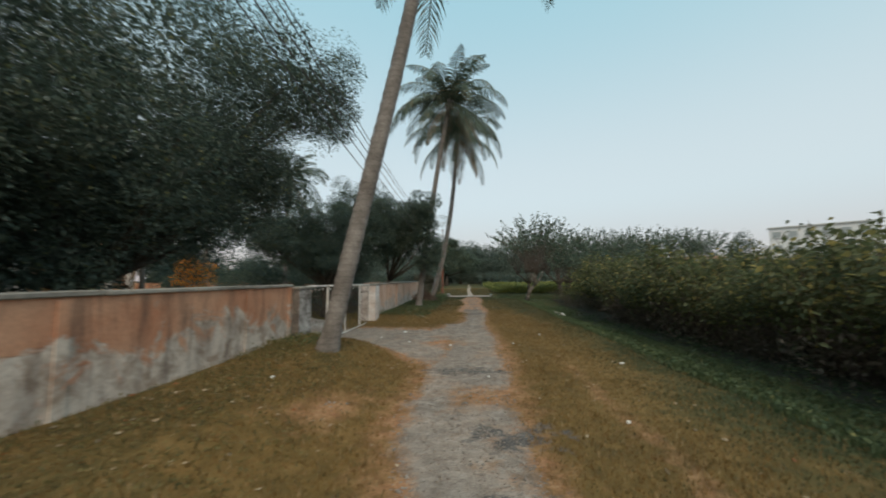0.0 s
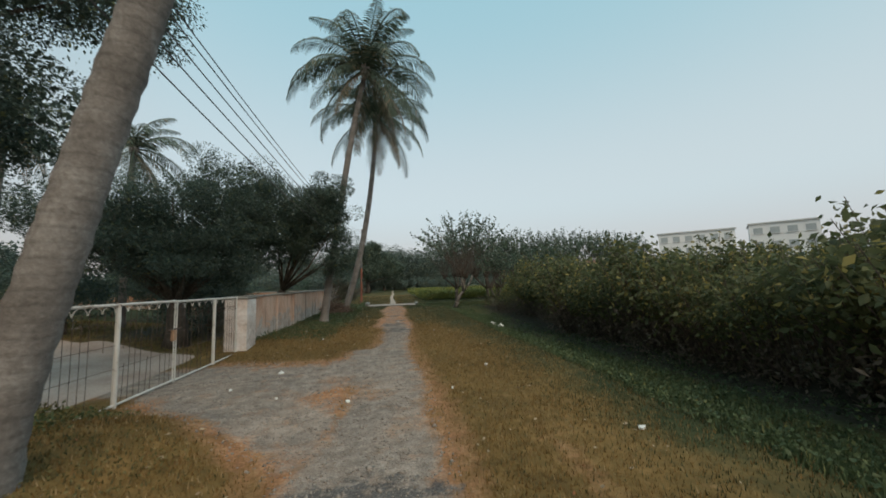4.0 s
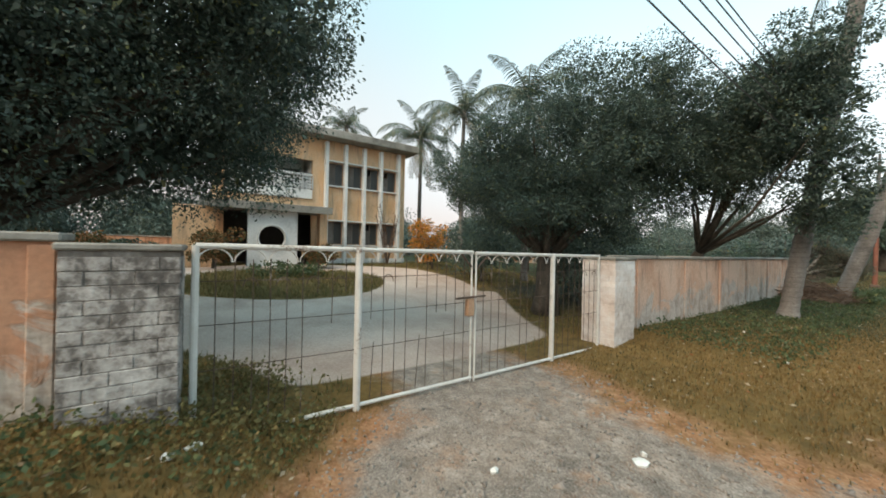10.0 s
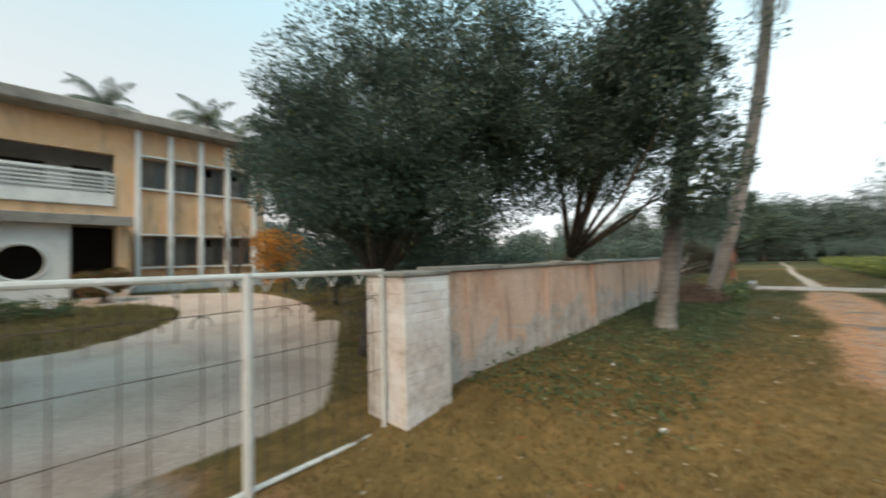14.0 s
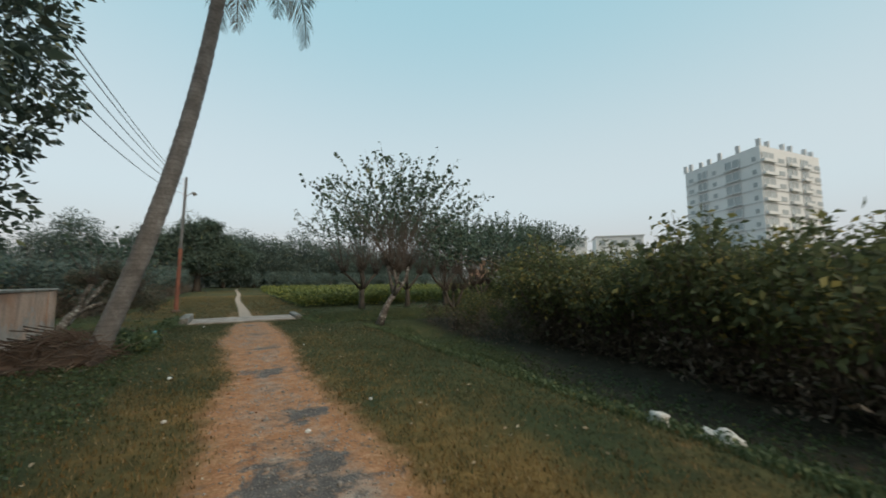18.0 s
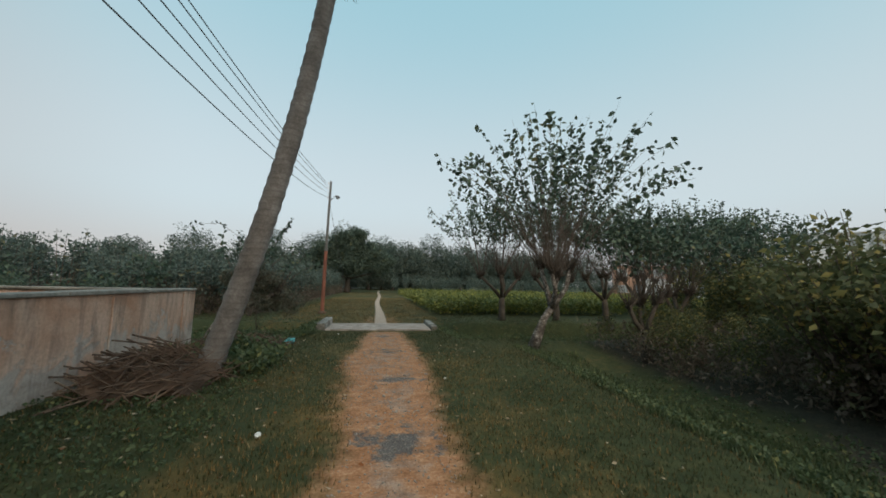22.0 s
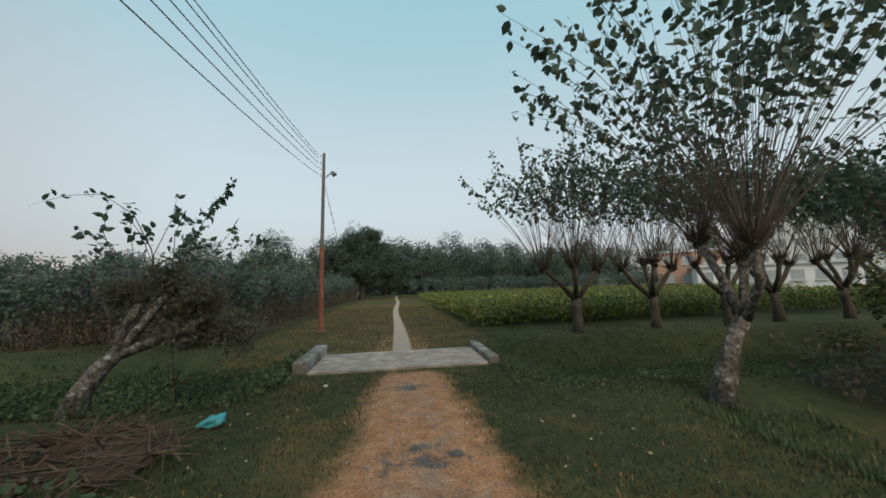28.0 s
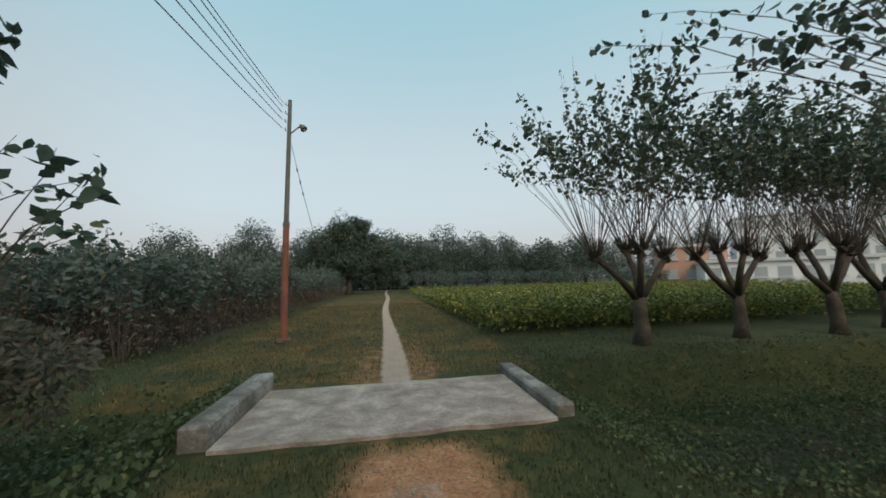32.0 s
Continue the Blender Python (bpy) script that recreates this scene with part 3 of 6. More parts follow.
def surface_masks(X, Y):
    """Shares of gravel, dust, sand, dry turf and shade-darkened leaf litter at each point of the ground."""
    wob = 0.12 * np.sin(Y * 0.9) + 0.07 * np.sin(Y * 2.3 + 1)
    left = np.where(Y < 13, -0.42, 0.08) + wob
    right = 1.52 + 0.10 * np.sin(Y * 0.7 + 2)
    lane = bell(X, left, right, 0.38) * smoothstep(30.9, 30.2, Y)
    mouth_near = 7.3 + 0.87 * np.clip(-0.4 - X, -1.2, 3.2)
    mouth_far = 11.5 + 0.5 * smoothstep(-1.5, -3.4, X) + 0.5 * smoothstep(-0.9, 0.0, X)
    mouth = bell(Y, mouth_near, mouth_far, 0.42) * smoothstep(0.3, -0.2, X) * smoothstep(-4.6, -4.2, X)
    # carriage sweep inside the gate, round a turfed island
    Q = np.sqrt(((X + 11.0) / 4.9) ** 2 + ((Y - 10.6) / 5.3) ** 2)
    isl = np.sqrt(((X + 11.2) / 2.45) ** 2 + ((Y - 10.35) / 2.85) ** 2)
    sweep = smoothstep(1.08, 0.96, Q) * smoothstep(0.94, 1.06, isl)
    neck = bell(Y, 9.35 + 0.5 * (X + 3.5), 12.9 - 0.62 * (X + 3.5), 0.3) * smoothstep(-8.6, -7.8, X) * smoothstep(0.94, 1.06, isl)
    fade = 1.0 - 0.5 * smoothstep(16.6, 19.6, Y) - 0.1 * smoothstep(22, 29, Y)
    lane_core = bell(X, left + 0.30, right - 0.28, 0.25) * smoothstep(30.6, 29.6, Y)
    gravel = np.maximum(lane_core * fade * 0.80, mouth * 0.78)
    drive = np.maximum(sweep, neck * 0.95) * smoothstep(-3.9, -4.3, X)
    patch = np.exp(-(((X + 0.1) / 0.55) ** 2 + ((Y - 9.4) / 0.5) ** 2)) + np.exp(-(((X - 0.7) / 0.5) ** 2 + ((Y - 5.2) / 0.5) ** 2)) + 0.8 * np.exp(-(((X - 1.3) / 0.25) ** 2 + ((Y - 8.2) / 1.2) ** 2))
    gravel = gravel - 0.55 * patch
    tar = 0 * X
    for cx, cy, rx, ry in ((0.9, 2.6, 0.8, 0.5), (1.05, 4.0, 0.5, 0.35), (0.5, 6.6, 0.6, 0.35), (0.85, 16.6, 0.55, 1.0), (0.75, 18.3, 0.48, 0.9), (1.0, 19.9, 0.3, 0.5), (0.85, 22.3, 0.38, 0.5), (1.0, 24.7, 0.35, 0.32), (0.85, 27.2, 0.34, 0.30), (0.75, 29.5, 0.32, 0.22)):
        tar = np.maximum(tar, 0.74 * np.exp(-(((X - cx) / (1.4 * rx)) ** 2 + ((Y - cy) / ry) ** 2)))
    rim = np.maximum(lane * (0.66 + 0.34 * smoothstep(16.0, 18.6, Y)), np.maximum(mouth, np.maximum(bell(Y, mouth_near - 0.45, mouth_far + 0.55, 0.3) * smoothstep(0.5, -0.2, X) * smoothstep(-3.6, -3.0, X) * 0.7, sweep * 0.6)))
    second = 0.60 * bell(X, 2.36, 2.56, 0.22) * smoothstep(10.0, 5.5, Y)
    second = np.maximum(second, 0.62 * np.exp(-(((X + 1.1 - 0.25 * (Y - 4.4)) / 0.42) ** 2 + ((Y - 4.4) / 0.8) ** 2)))
    dirt = np.maximum(rim, second)
    mid = 0.62 + 0.10 * np.sin(Y * 0.23)
    sand = bell(X, mid - 0.17 - 0.07 * smoothstep(45, 33, Y), mid + 0.17 + 0.07 * smoothstep(45, 33, Y), 0.14) * smoothstep(32.4, 32.9, Y) * smoothstep(92, 82, Y)
    dust = bell(X, mid - 0.8, mid + 0.8, 0.3) * smoothstep(32.3, 33.0, Y) * 0.45
    dirt = np.maximum(dirt, dust * smoothstep(40, 33, Y))
    dry = 0.76 * smoothstep(19.5, 13.5, Y) * smoothstep(4.4, 2.3, X) * (1 - 0.42 * smoothstep(-0.9, -1.6, X) * smoothstep(8.0, 6.5, Y)) + (0.15 + 0.3 * smoothstep(26, 16, Y)) * smoothstep(1.6, 0.6, np.abs(X - 0.7) - 0.9)
    dry = dry * smoothstep(-5, -3.4, X) + 0.10 + 0.15 * smoothstep(24, 12, Y)
    dry = np.where((Y > 33) & (Y < 80) & (X < 3.4) & (X > -4), 0.36, dry)
    dry = np.where((X < -4.2) & (Y < 20), 0.62, dry)
    # painted shade: hedge foot, left shrubs, garden trees and cross ditch
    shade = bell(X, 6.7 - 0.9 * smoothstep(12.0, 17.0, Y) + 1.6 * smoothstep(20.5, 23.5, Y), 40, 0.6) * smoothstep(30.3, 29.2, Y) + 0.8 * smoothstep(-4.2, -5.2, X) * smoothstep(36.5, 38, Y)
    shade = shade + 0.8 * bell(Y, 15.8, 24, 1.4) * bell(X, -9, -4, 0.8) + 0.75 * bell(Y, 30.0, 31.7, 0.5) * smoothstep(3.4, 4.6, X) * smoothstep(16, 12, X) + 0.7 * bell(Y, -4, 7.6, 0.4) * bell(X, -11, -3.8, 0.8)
    return gravel, dirt, sand, dry, shade, drive, tar


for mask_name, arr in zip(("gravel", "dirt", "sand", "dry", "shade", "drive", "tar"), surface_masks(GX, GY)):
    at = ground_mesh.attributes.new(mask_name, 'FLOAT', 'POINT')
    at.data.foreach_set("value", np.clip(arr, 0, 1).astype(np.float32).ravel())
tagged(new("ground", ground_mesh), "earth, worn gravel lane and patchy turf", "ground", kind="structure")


# ---------------------------------------------------------------- boundary wall along the lane
WALL_X = -3.42
def boundary_wall(name, y0, y1, top0, top1, label, joints, paint):
    """A plastered wall with shallow pilasters and a cement coping."""
    root = thing(name, (WALL_X, y0, 0), label, "wall", kind="structure")
    ln = y1 - y0
    g = Geo()
    n = max(2, int(ln / 0.5))
    rnd = random.Random(int(y0 * 7))
    for i in range(n):
        a, b = ln * i / n, ln * (i + 1) / n
        ta, tb = top0 + (top1 - top0) * i / n, top0 + (top1 - top0) * (i + 1) / n
        vs = [(-0.11, a, -0.4), (0.11, a, -0.4), (0.11, b, -0.4), (-0.11, b, -0.4), (-0.11, a, ta), (0.11, a, ta), (0.11, b, tb), (-0.11, b, tb)]
        fs = [(4, 5, 6, 7), (1, 2, 6, 5), (3, 0, 4, 7)]
        if i == 0:
            fs.append((0, 1, 5, 4))
        if i == n - 1:
            fs.append((2, 3, 7, 6))
        g.add(vs, fs)
    part("wall_face", g, paint, root)
    k = 0.0
    while k < ln - 0.05:
        b = min(ln, k + rnd.uniform(1.1, 1.7))
        ta, tb = top0 + (top1 - top0) * k / ln, top0 + (top1 - top0) * b / ln
        c = Geo().box(-0.15, 0.15, k + 0.006, b - 0.006, min(ta, tb) + 0.003, max(ta, tb) + rnd.uniform(0.05, 0.068), 0.012)
        part("coping", c, M_coping, root)
        k = b
    for j in joints:
        t = top0 + (top1 - top0) * j / ln
        part("pilaster", Geo().box(0.112, 0.135, j - 0.06, j + 0.06, -0.4, t - 0.02, 0.006), paint, root)
    return root


boundary_wall("wall_south", -7.0, 7.53, 1.57, 1.52, "stained pink plaster wall with grey coping", (2.3, 4.9, 7.5, 10.2, 13.0, 14.44), M_wall)
boundary_wall("wall_north", 14.09, 26.8, 1.42, 1.40, "faded pink plaster wall with dark streaks", (0.6, 2.6, 4.6, 6.6, 8.6, 10.4, 12.3), M_wall_north)
root = thing("wall_north_return", (WALL_X, 26.8, 0), "short stained plaster wall running back from the lane", "wall", kind="structure")
part("wall_face", Geo().box(-9.0, -0.112, -0.2, 0.0, -0.3, 1.38), M_wall_north, root)
for k in range(6):
    part("coping", Geo().box(-9.0 + 1.48 * k + 0.005, -9.0 + 1.48 * (k + 1) - 0.005, -0.25, 0.04, 1.384, 1.44, 0.012), M_coping, root)


def brick_pier(name, x0, x1, y0, y1, top, mat, label, seed):
    """A square gate pier: mortar core with bricks standing proud of it, and a cement cap."""
    root = thing(name, ((x0 + x1) / 2, (y0 + y1) / 2, 0), label, "gate pier", kind="structure")
    hx, hy = (x1 - x0) / 2, (y1 - y0) / 2
    part("core", Geo().box(-hx + 0.002, hx - 0.002, -hy + 0.002, hy - 0.002, -0.3, top), M_mortar if seed == 1 else mat, root, "weathered mortar")
    part("cap", Geo().box(-hx - 0.02, hx + 0.02, -hy - 0.02, hy + 0.02, top + 0.003, top + 0.05, 0.012), M_coping, root)
    rnd = random.Random(seed)
    meshes = {}
    def brick(w, along):
        key = (round(w, 2), along)
        if key not in meshes:
            h = 0.086
            g = Geo().box(-0.02, 0.008, -w / 2, w / 2, -h / 2, h / 2, 0.004) if along else Geo().box(-w / 2, w / 2, -0.008, 0.02, -h / 2, h / 2, 0.004)
            me = g.mesh("brick")
            me.materials.append(mat)
            meshes[key] = me
        return meshes[key]
    row, z = 0, -0.05
    while z < top - 0.04:
        for side, length in ((0, 2 * hy), (1, 2 * hx)):
            k = 0.0
            first = 0.115 if (row + side) % 2 else 0.235
            w = min(first, length)
            while k < length - 0.03:
                w = min(w, length - k)
                if w > 0.04:
                    ww = w - 0.004
                    jig = rnd.uniform(-0.006, 0.0)
                    spots = [(hx + jig, -hy + k + w / 2, True)] if side == 0 else [(-hx + k + w / 2, s * hy, False) for s in ((-1,) if seed == 2 else (1,))]
                    for px, py, along in spots:
                        ob = new("brick", brick(ww, along))
                        ob.parent = root
                        if along:
                            ob.matrix_basis = pose(px, py, z)
                        else:
                            ob.matrix_basis = pose(px, py + (jig if py > 0 else -jig), z, 0, 0, 0 if py < 0 else 180)
                k += w
                w = 0.235
        row += 1
        z += 0.09
    return root


# ---------------------------------------------------------------- the iron gate between the piers
def iron_gate(name, y0, y1, posts, label, seed, worn, top, low):
    """One leaf: pipe frame, uprights, thin rails, thin bars (some rusted away) and hoops below the top."""
    rnd = random.Random(seed)
    root = thing(name, (-3.30, y0, 0), label, "gate", group="leaves of the iron gate")
    ln = y1 - y0
    part("top_rail", Geo().tube([(0, 0, top), (0, ln, top - 0.02)], 0.022, 8), M_gate, root)
    part("bottom_rail", Geo().tube([(0, 0, low), (0, ln, low - 0.01)], 0.02, 8), M_gate, root)
    for y, r in posts:
        part("upright", Geo().tube([(0, y - y0, low - 0.05), (0, y - y0, top + 0.005)], r, 10), M_gate, root)
    for z in (1.25, 0.92, 0.58):
        part("cross_rail", Geo().tube([(0.0, 0, z), (0.003, ln * 0.45, z - 0.008), (0.0, ln, z)], 0.0036, 6), M_rust, root)
    n = int(ln / 0.125)
    bars = []
    for tall in (1.0, 0.42, 0.22):
        zt = top - 0.10
        me = Geo().tube([(0, 0, zt - (zt - low) * tall), (0.002, 0.003, zt - (zt - low) * tall * 0.5), (0, 0, zt)], 0.0042, 5).mesh("bar")
        me.materials.append(M_rust)
        bars.append(me)
    foot = Geo().tube([(0, 0, low), (0.003, 0.004, 0.38), (0.0, 0.012, 0.62)], 0.0042, 5).mesh("bar")
    foot.materials.append(M_rust)
    for i in range(1, n):
        y = ln * i / n
        gone = rnd.random() < (worn if y < ln * 0.6 else worn * 0.4)
        b = new("bar", bars[rnd.choice((1, 2))] if gone else bars[0])
        b.parent = root
        b.matrix_basis = pose(0, y, 0)
        if gone and rnd.random() < 0.55:
            b = new("bar", foot)
            b.parent = root
            b.matrix_basis = pose(0, y, 0, rnd.uniform(-3, 3))
    m = max(2, int(round(ln / 0.245)))
    hw = ln / m / 2
    hoop = Geo().tube([(0, hw * 0.94 * math.cos(q), 0.105 * math.sin(q)) for q in [math.pi * k / 10 for k in range(11)]], 0.0055, 5).mesh("hoop")
    hoop.materials.append(M_gate)
    low_hoop = Geo().tube([(0, hw * 0.45 * math.cos(q), 0.07 * math.sin(q)) for q in [math.pi * k / 8 for k in range(9)]], 0.0045, 5).mesh("hoop")
    low_hoop.materials.append(M_rust)
    for i in range(m):
        h = new("hoop", hoop)
        h.parent = root
        h.matrix_basis = pose(0, ln * (i + 0.5) / m, top - 0.125)
        if rnd.random() > worn * 0.6:
            h = new("hoop", low_hoop)
            h.parent = root
            h.matrix_basis = pose(0, ln * (i + 0.5) / m, top - 0.32)
    return root


leaf_a = iron_gate("gate_leaf", 8.20, 10.83, ((8.20, 0.026), (9.45, 0.034), (10.815, 0.012)), "white-painted iron gate leaf with rusted-off bars, shut", 5, 0.55, 1.515, 0.05)
leaf_b = iron_gate("gate_leaf", 10.87, 13.42, ((10.88, 0.012), (12.28, 0.034), (13.41, 0.022)), "white-painted rusty iron gate leaf, shut", 6, 0.2, 1.485, 0.03)
part("brace", Geo().tube([(0, 2.64, 1.30), (0, 2.45, 1.49)], 0.012, 6), M_rust, leaf_a, "rusty corner brace")
part("brace", Geo().tube([(0, 0.02, 1.30), (0, 0.21, 1.49)], 0.012, 6), M_rust, leaf_b, "rusty corner brace")
part("latch", Geo().box(-0.03, 0.04, 2.54, 2.64, 0.76, 0.96, 0.012), M_lock, leaf_a, "rust-stained tan latch box")
part("bolt", Geo().tube([(0.03, 2.38, 0.975), (0.03, 2.80, 0.985)], 0.013, 6), M_rust, leaf_a, "rusty sliding bolt")


# ---------------------------------------------------------------- two-storey house behind the gate
def house():
    FX = -17.0
    gzh = 0.70
    root = thing("house", (FX, 8.5, gzh), "ochre two-storey concrete house with grey roof slab", "house")
    def L(x0, x1, y0, y1, z0, z1, bev=0.0):
        return Geo().box(x0 - FX, x1 - FX, y0 - 8.5, y1 - 8.5, z0 - gzh, z1 - gzh, bev)
    ys = [12.94, 13.86, 14.81, 15.72, 16.72]
    zl, zu = (1.66, 2.74), (4.50, 5.57)
    t0, t1 = FX - 0.22, FX
    # front wall with its window bays cut through
    part("wall", L(t0, t1, 12.34, 17.2, 0.3, zl[0]), M_ochre, root)
    part("wall", L(t0, t1, 12.34, 17.2, zl[1], zu[0]), M_ochre, root)
    part("wall", L(t0, t1, 12.34, 17.2, zu[1], 6.62), M_ochre, root)
    for z0, z1 in (zl, zu):
        part("wall", L(t0, t1, 12.34, ys[0], z0, z1), M_ochre, root)
        part("wall", L(t0, t1, ys[4], 17.2, z0, z1), M_ochre, root)
    for y in ys:
        for z0, z1 in (zl, zu):
            part("wall", L(t0 + 0.01, t1 - 0.012, y - 0.07, y + 0.07, z0 + 0.002, z1 - 0.002), M_ochre, root)
        part("pier", L(FX + 0.003, FX + 0.30, y - 0.075, y + 0.075, 0.35, 6.5, 0.012), M_whitewash, root, "white-washed vertical fin")
    part("wall", L(t0, t1, 8.5, 8.86, 0.3, 6.62), M_ochre, root)
    part("wall", L(t0, t1, 8.86, 12.34, 5.55, 6.62), M_ochre, root)
    part("wall", L(t0, t1, 8.86, 12.34, 3.18, 3.72), M_ochre, root)
    # solid dark panel painted in place of the shade behind the porch screen
    part("doorway", L(-19.0, -18.9, 8.9, 12.3, 0.77, 3.1), M_dark, root, "solid dark panel in place of doorway shade under the porch")
    # flanks and back
    part("side_wall", L(-26, t0 - 0.003, 8.5, 8.72, 0.3, 6.62), M_ochre, root)
    part("side_wall", L(-26, t0 - 0.003, 16.98, 17.2, 0.3, 6.62), M_ochre, root)
    part("back_wall", L(-26.2, -26.003, 8.5, 17.2, 0.3, 6.62), M_ochre, root)
    # both slabs and two inner walls take the dark room-shade colour
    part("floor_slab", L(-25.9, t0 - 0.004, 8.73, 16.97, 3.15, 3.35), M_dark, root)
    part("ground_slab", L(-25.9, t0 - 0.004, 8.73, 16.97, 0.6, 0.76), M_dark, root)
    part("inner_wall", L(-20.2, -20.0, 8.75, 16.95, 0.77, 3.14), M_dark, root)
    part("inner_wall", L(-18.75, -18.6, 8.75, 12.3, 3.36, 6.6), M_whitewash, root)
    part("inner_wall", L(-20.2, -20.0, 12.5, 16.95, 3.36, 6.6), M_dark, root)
    part("partition", L(-20, -17.24, 12.35, 12.49, 3.36, 6.6), M_whitewash, root)
    # dark panels imitate shade at the back of the balcony
    for y0, y1 in ((9.3, 10.7), (11.3, 12.1)):
        d = part("balcony_shade_panel", L(-18.6, -18.56, y0, y1, 4.6, 5.35), M_dark, root, "solid dark panel in place of a shaded opening on the balcony")
    roof = part("roof", L(-26.6, FX + 0.75, 7.95, 17.65, 6.62, 6.98, 0.03), M_coping, root, "grey weathered roof slab with deep eaves")
    part("parapet", L(-24.5, FX - 1.0, 11.5, 14.2, 6.99, 7.32, 0.02), M_coping, roof)
    # windows
    for z0, z1 in (zl, zu):
        for a, b in zip(ys[:-1], ys[1:]):
            y0, y1 = a + 0.075, b - 0.075
            w = part("window", L(FX - 0.16, FX - 0.10, y0, y1, z0 + 0.003, z0 + 0.05), M_shutter, root, "brown wooden window behind concrete fins")
            part("window_frame", L(FX - 0.16, FX - 0.10, y0, y1, z1 - 0.05, z1 - 0.003), M_shutter, w)
            for yy in (y0 + 0.002, (y0 + y1) / 2 - 0.02, y1 - 0.042):
                part("mullion", L(FX - 0.155, FX - 0.105, yy, yy + 0.04, z0 + 0.05, z1 - 0.05), M_shutter, w)
            part("shutter", L(FX - 0.145, FX - 0.125, y0 + 0.045, (y0 + y1) / 2 - 0.022, z0 + 0.055, z1 - 0.055 - (0.3 if a > 14 else 0.0)), M_shutter, w)
            part("pane", L(FX - 0.140, FX - 0.134, (y0 + y1) / 2 + 0.022, y1 - 0.045, z0 + 0.055, z1 - 0.055), M_reflect, w)
            part("sill", L(FX + 0.004, FX + 0.16, y0 + 0.003, y1 - 0.003, z0 - 0.09, z0 - 0.02, 0.008), M_whitewash, w)
            part("hood", L(FX + 0.004, FX + 0.24, y0 + 0.003, y1 - 0.003, z1 + 0.02, z1 + 0.08, 0.008), M_whitewash, w)
    # balcony front: whitewashed screen pierced with rows of small openings
    rail = part("balcony_rail", L(FX + 0.02, FX + 0.12, 8.88, 12.32, 4.78, 4.88, 0.01), M_whitewash, root, "white pierced balcony screen")
    part("screen_base", L(FX + 0.02, FX + 0.12, 8.88, 12.32, 3.74, 4.14), M_whitewash, rail)
    slat = L(FX + 0.045, FX + 0.095, 8.90, 8.935, 4.14, 4.78).mesh("slat")
    slat.materials.append(M_whitewash)
    for i in range(26):
        s = new("slat", slat)
        s.parent = rail
        s.matrix_basis = pose(0, 0.137 * i, 0)
    for z in (4.27, 4.40, 4.53, 4.66):
        part("lath", L(FX + 0.05, FX + 0.09, 8.88, 12.32, z - 0.022, z + 0.022), M_whitewash, rail)
    # porch
    porch = part("porch_roof", L(FX + 0.01, -14.95, 8.1, 12.62, 2.98, 3.12, 0.015), M_coping, root, "mossy porch slab")
    part("porch_edge", L(-14.95, -14.83, 8.05, 12.67, 2.88, 3.17, 0.012), M_coping, porch)
    part("porch_wall", L(FX + 0.01, -15.5, 7.3, 7.5, 0.3, 2.95), M_ochre, porch)
    part("porch_wall", L(-15.72, -15.5, 7.5, 8.55, 0.3, 2.95), M_ochre, porch)
    part("porch_pier", L(-15.9, -15.4, 12.3, 12.62, 0.3, 3.0), M_ochre, porch)
    # white screen slab with a round opening
    g = Geo()
    cy, cz, r0 = 10.42 - 8.5, 1.83 - gzh, 0.46
    y0, y1, z0, z1 = 9.55 - 8.5, 11.36 - 8.5, -0.35, 3.0 - gzh
    xa, xb = -15.32 - FX, -15.12 - FX
    n = 40
    ring, outer = [], []
    for k in range(n):
        a = 2 * math.pi * k / n
        c, s = math.cos(a), math.sin(a)
        ring.append((cy + r0 * c, cz + r0 * s))
        f = min(((y1 - cy) if c > 0 else (cy - y0)) / max(abs(c), 1e-6), ((z1 - cz) if s > 0 else (cz - z0)) / max(abs(s), 1e-6))
        outer.append((cy + f * c, cz + f * s))
    vs, fs = [], []
    for x in (xa, xb):
        vs += [(x, *q) for q in ring] + [(x, *q) for q in outer]
    for k in range(n):
        j = (k + 1) % n
        fs.append((2 * n + k, 2 * n + j, 3 * n + j, 3 * n + k))
        fs.append((k, n + k, n + j, j))
        fs.append((k, j, 2 * n + j, 2 * n + k))
        fs.append((n + j, n + k, 3 * n + k, 3 * n + j))
    scr = part("porch_screen", g.add(vs, fs), M_whitewash, root, "whitewashed slab with a round opening")
    part("corner_fill", Geo().box(xa, xb, y0, y0 + 0.02, z0, z1), M_whitewash, scr)
    part("corner_fill", Geo().box(xa, xb, y1 - 0.02, y1, z0, z1), M_whitewash, scr)
    tor = [(xb + 0.012, cy + (r0 + 0.04) * math.cos(2 * math.pi * k / n), cz + (r0 + 0.04) * math.sin(2 * math.pi * k / n)) for k in range(n + 1)]
    part("ring", Geo().tube(tor, 0.04, 6, cap=False), M_whitewash, scr)
    part("plinth", L(FX + 0.004, FX + 0.12, 12.5, 17.2, 0.3, 0.98, 0.01), M_whitewash, root)
    return root


house()


# ---------------------------------------------------------------- plants
def clumps(rng, centre, radii, count, shell=0.42):
    """Points scattered in the outer part of a lumpy ellipsoid."""
    d = rng.normal(size=(count, 3))
    d /= np.linalg.norm(d, axis=1, keepdims=True)
    r = shell + (1 - shell) * rng.random(count) ** 0.6
    lump = 1 + 0.22 * np.sin(d[:, 0] * 5 + centre[0]) * np.sin(d[:, 1] * 4.3 + centre[1]) + 0.045 * rng.normal(size=count)
    return np.array(centre) + d * (r * lump)[:, None] * np.array(radii)


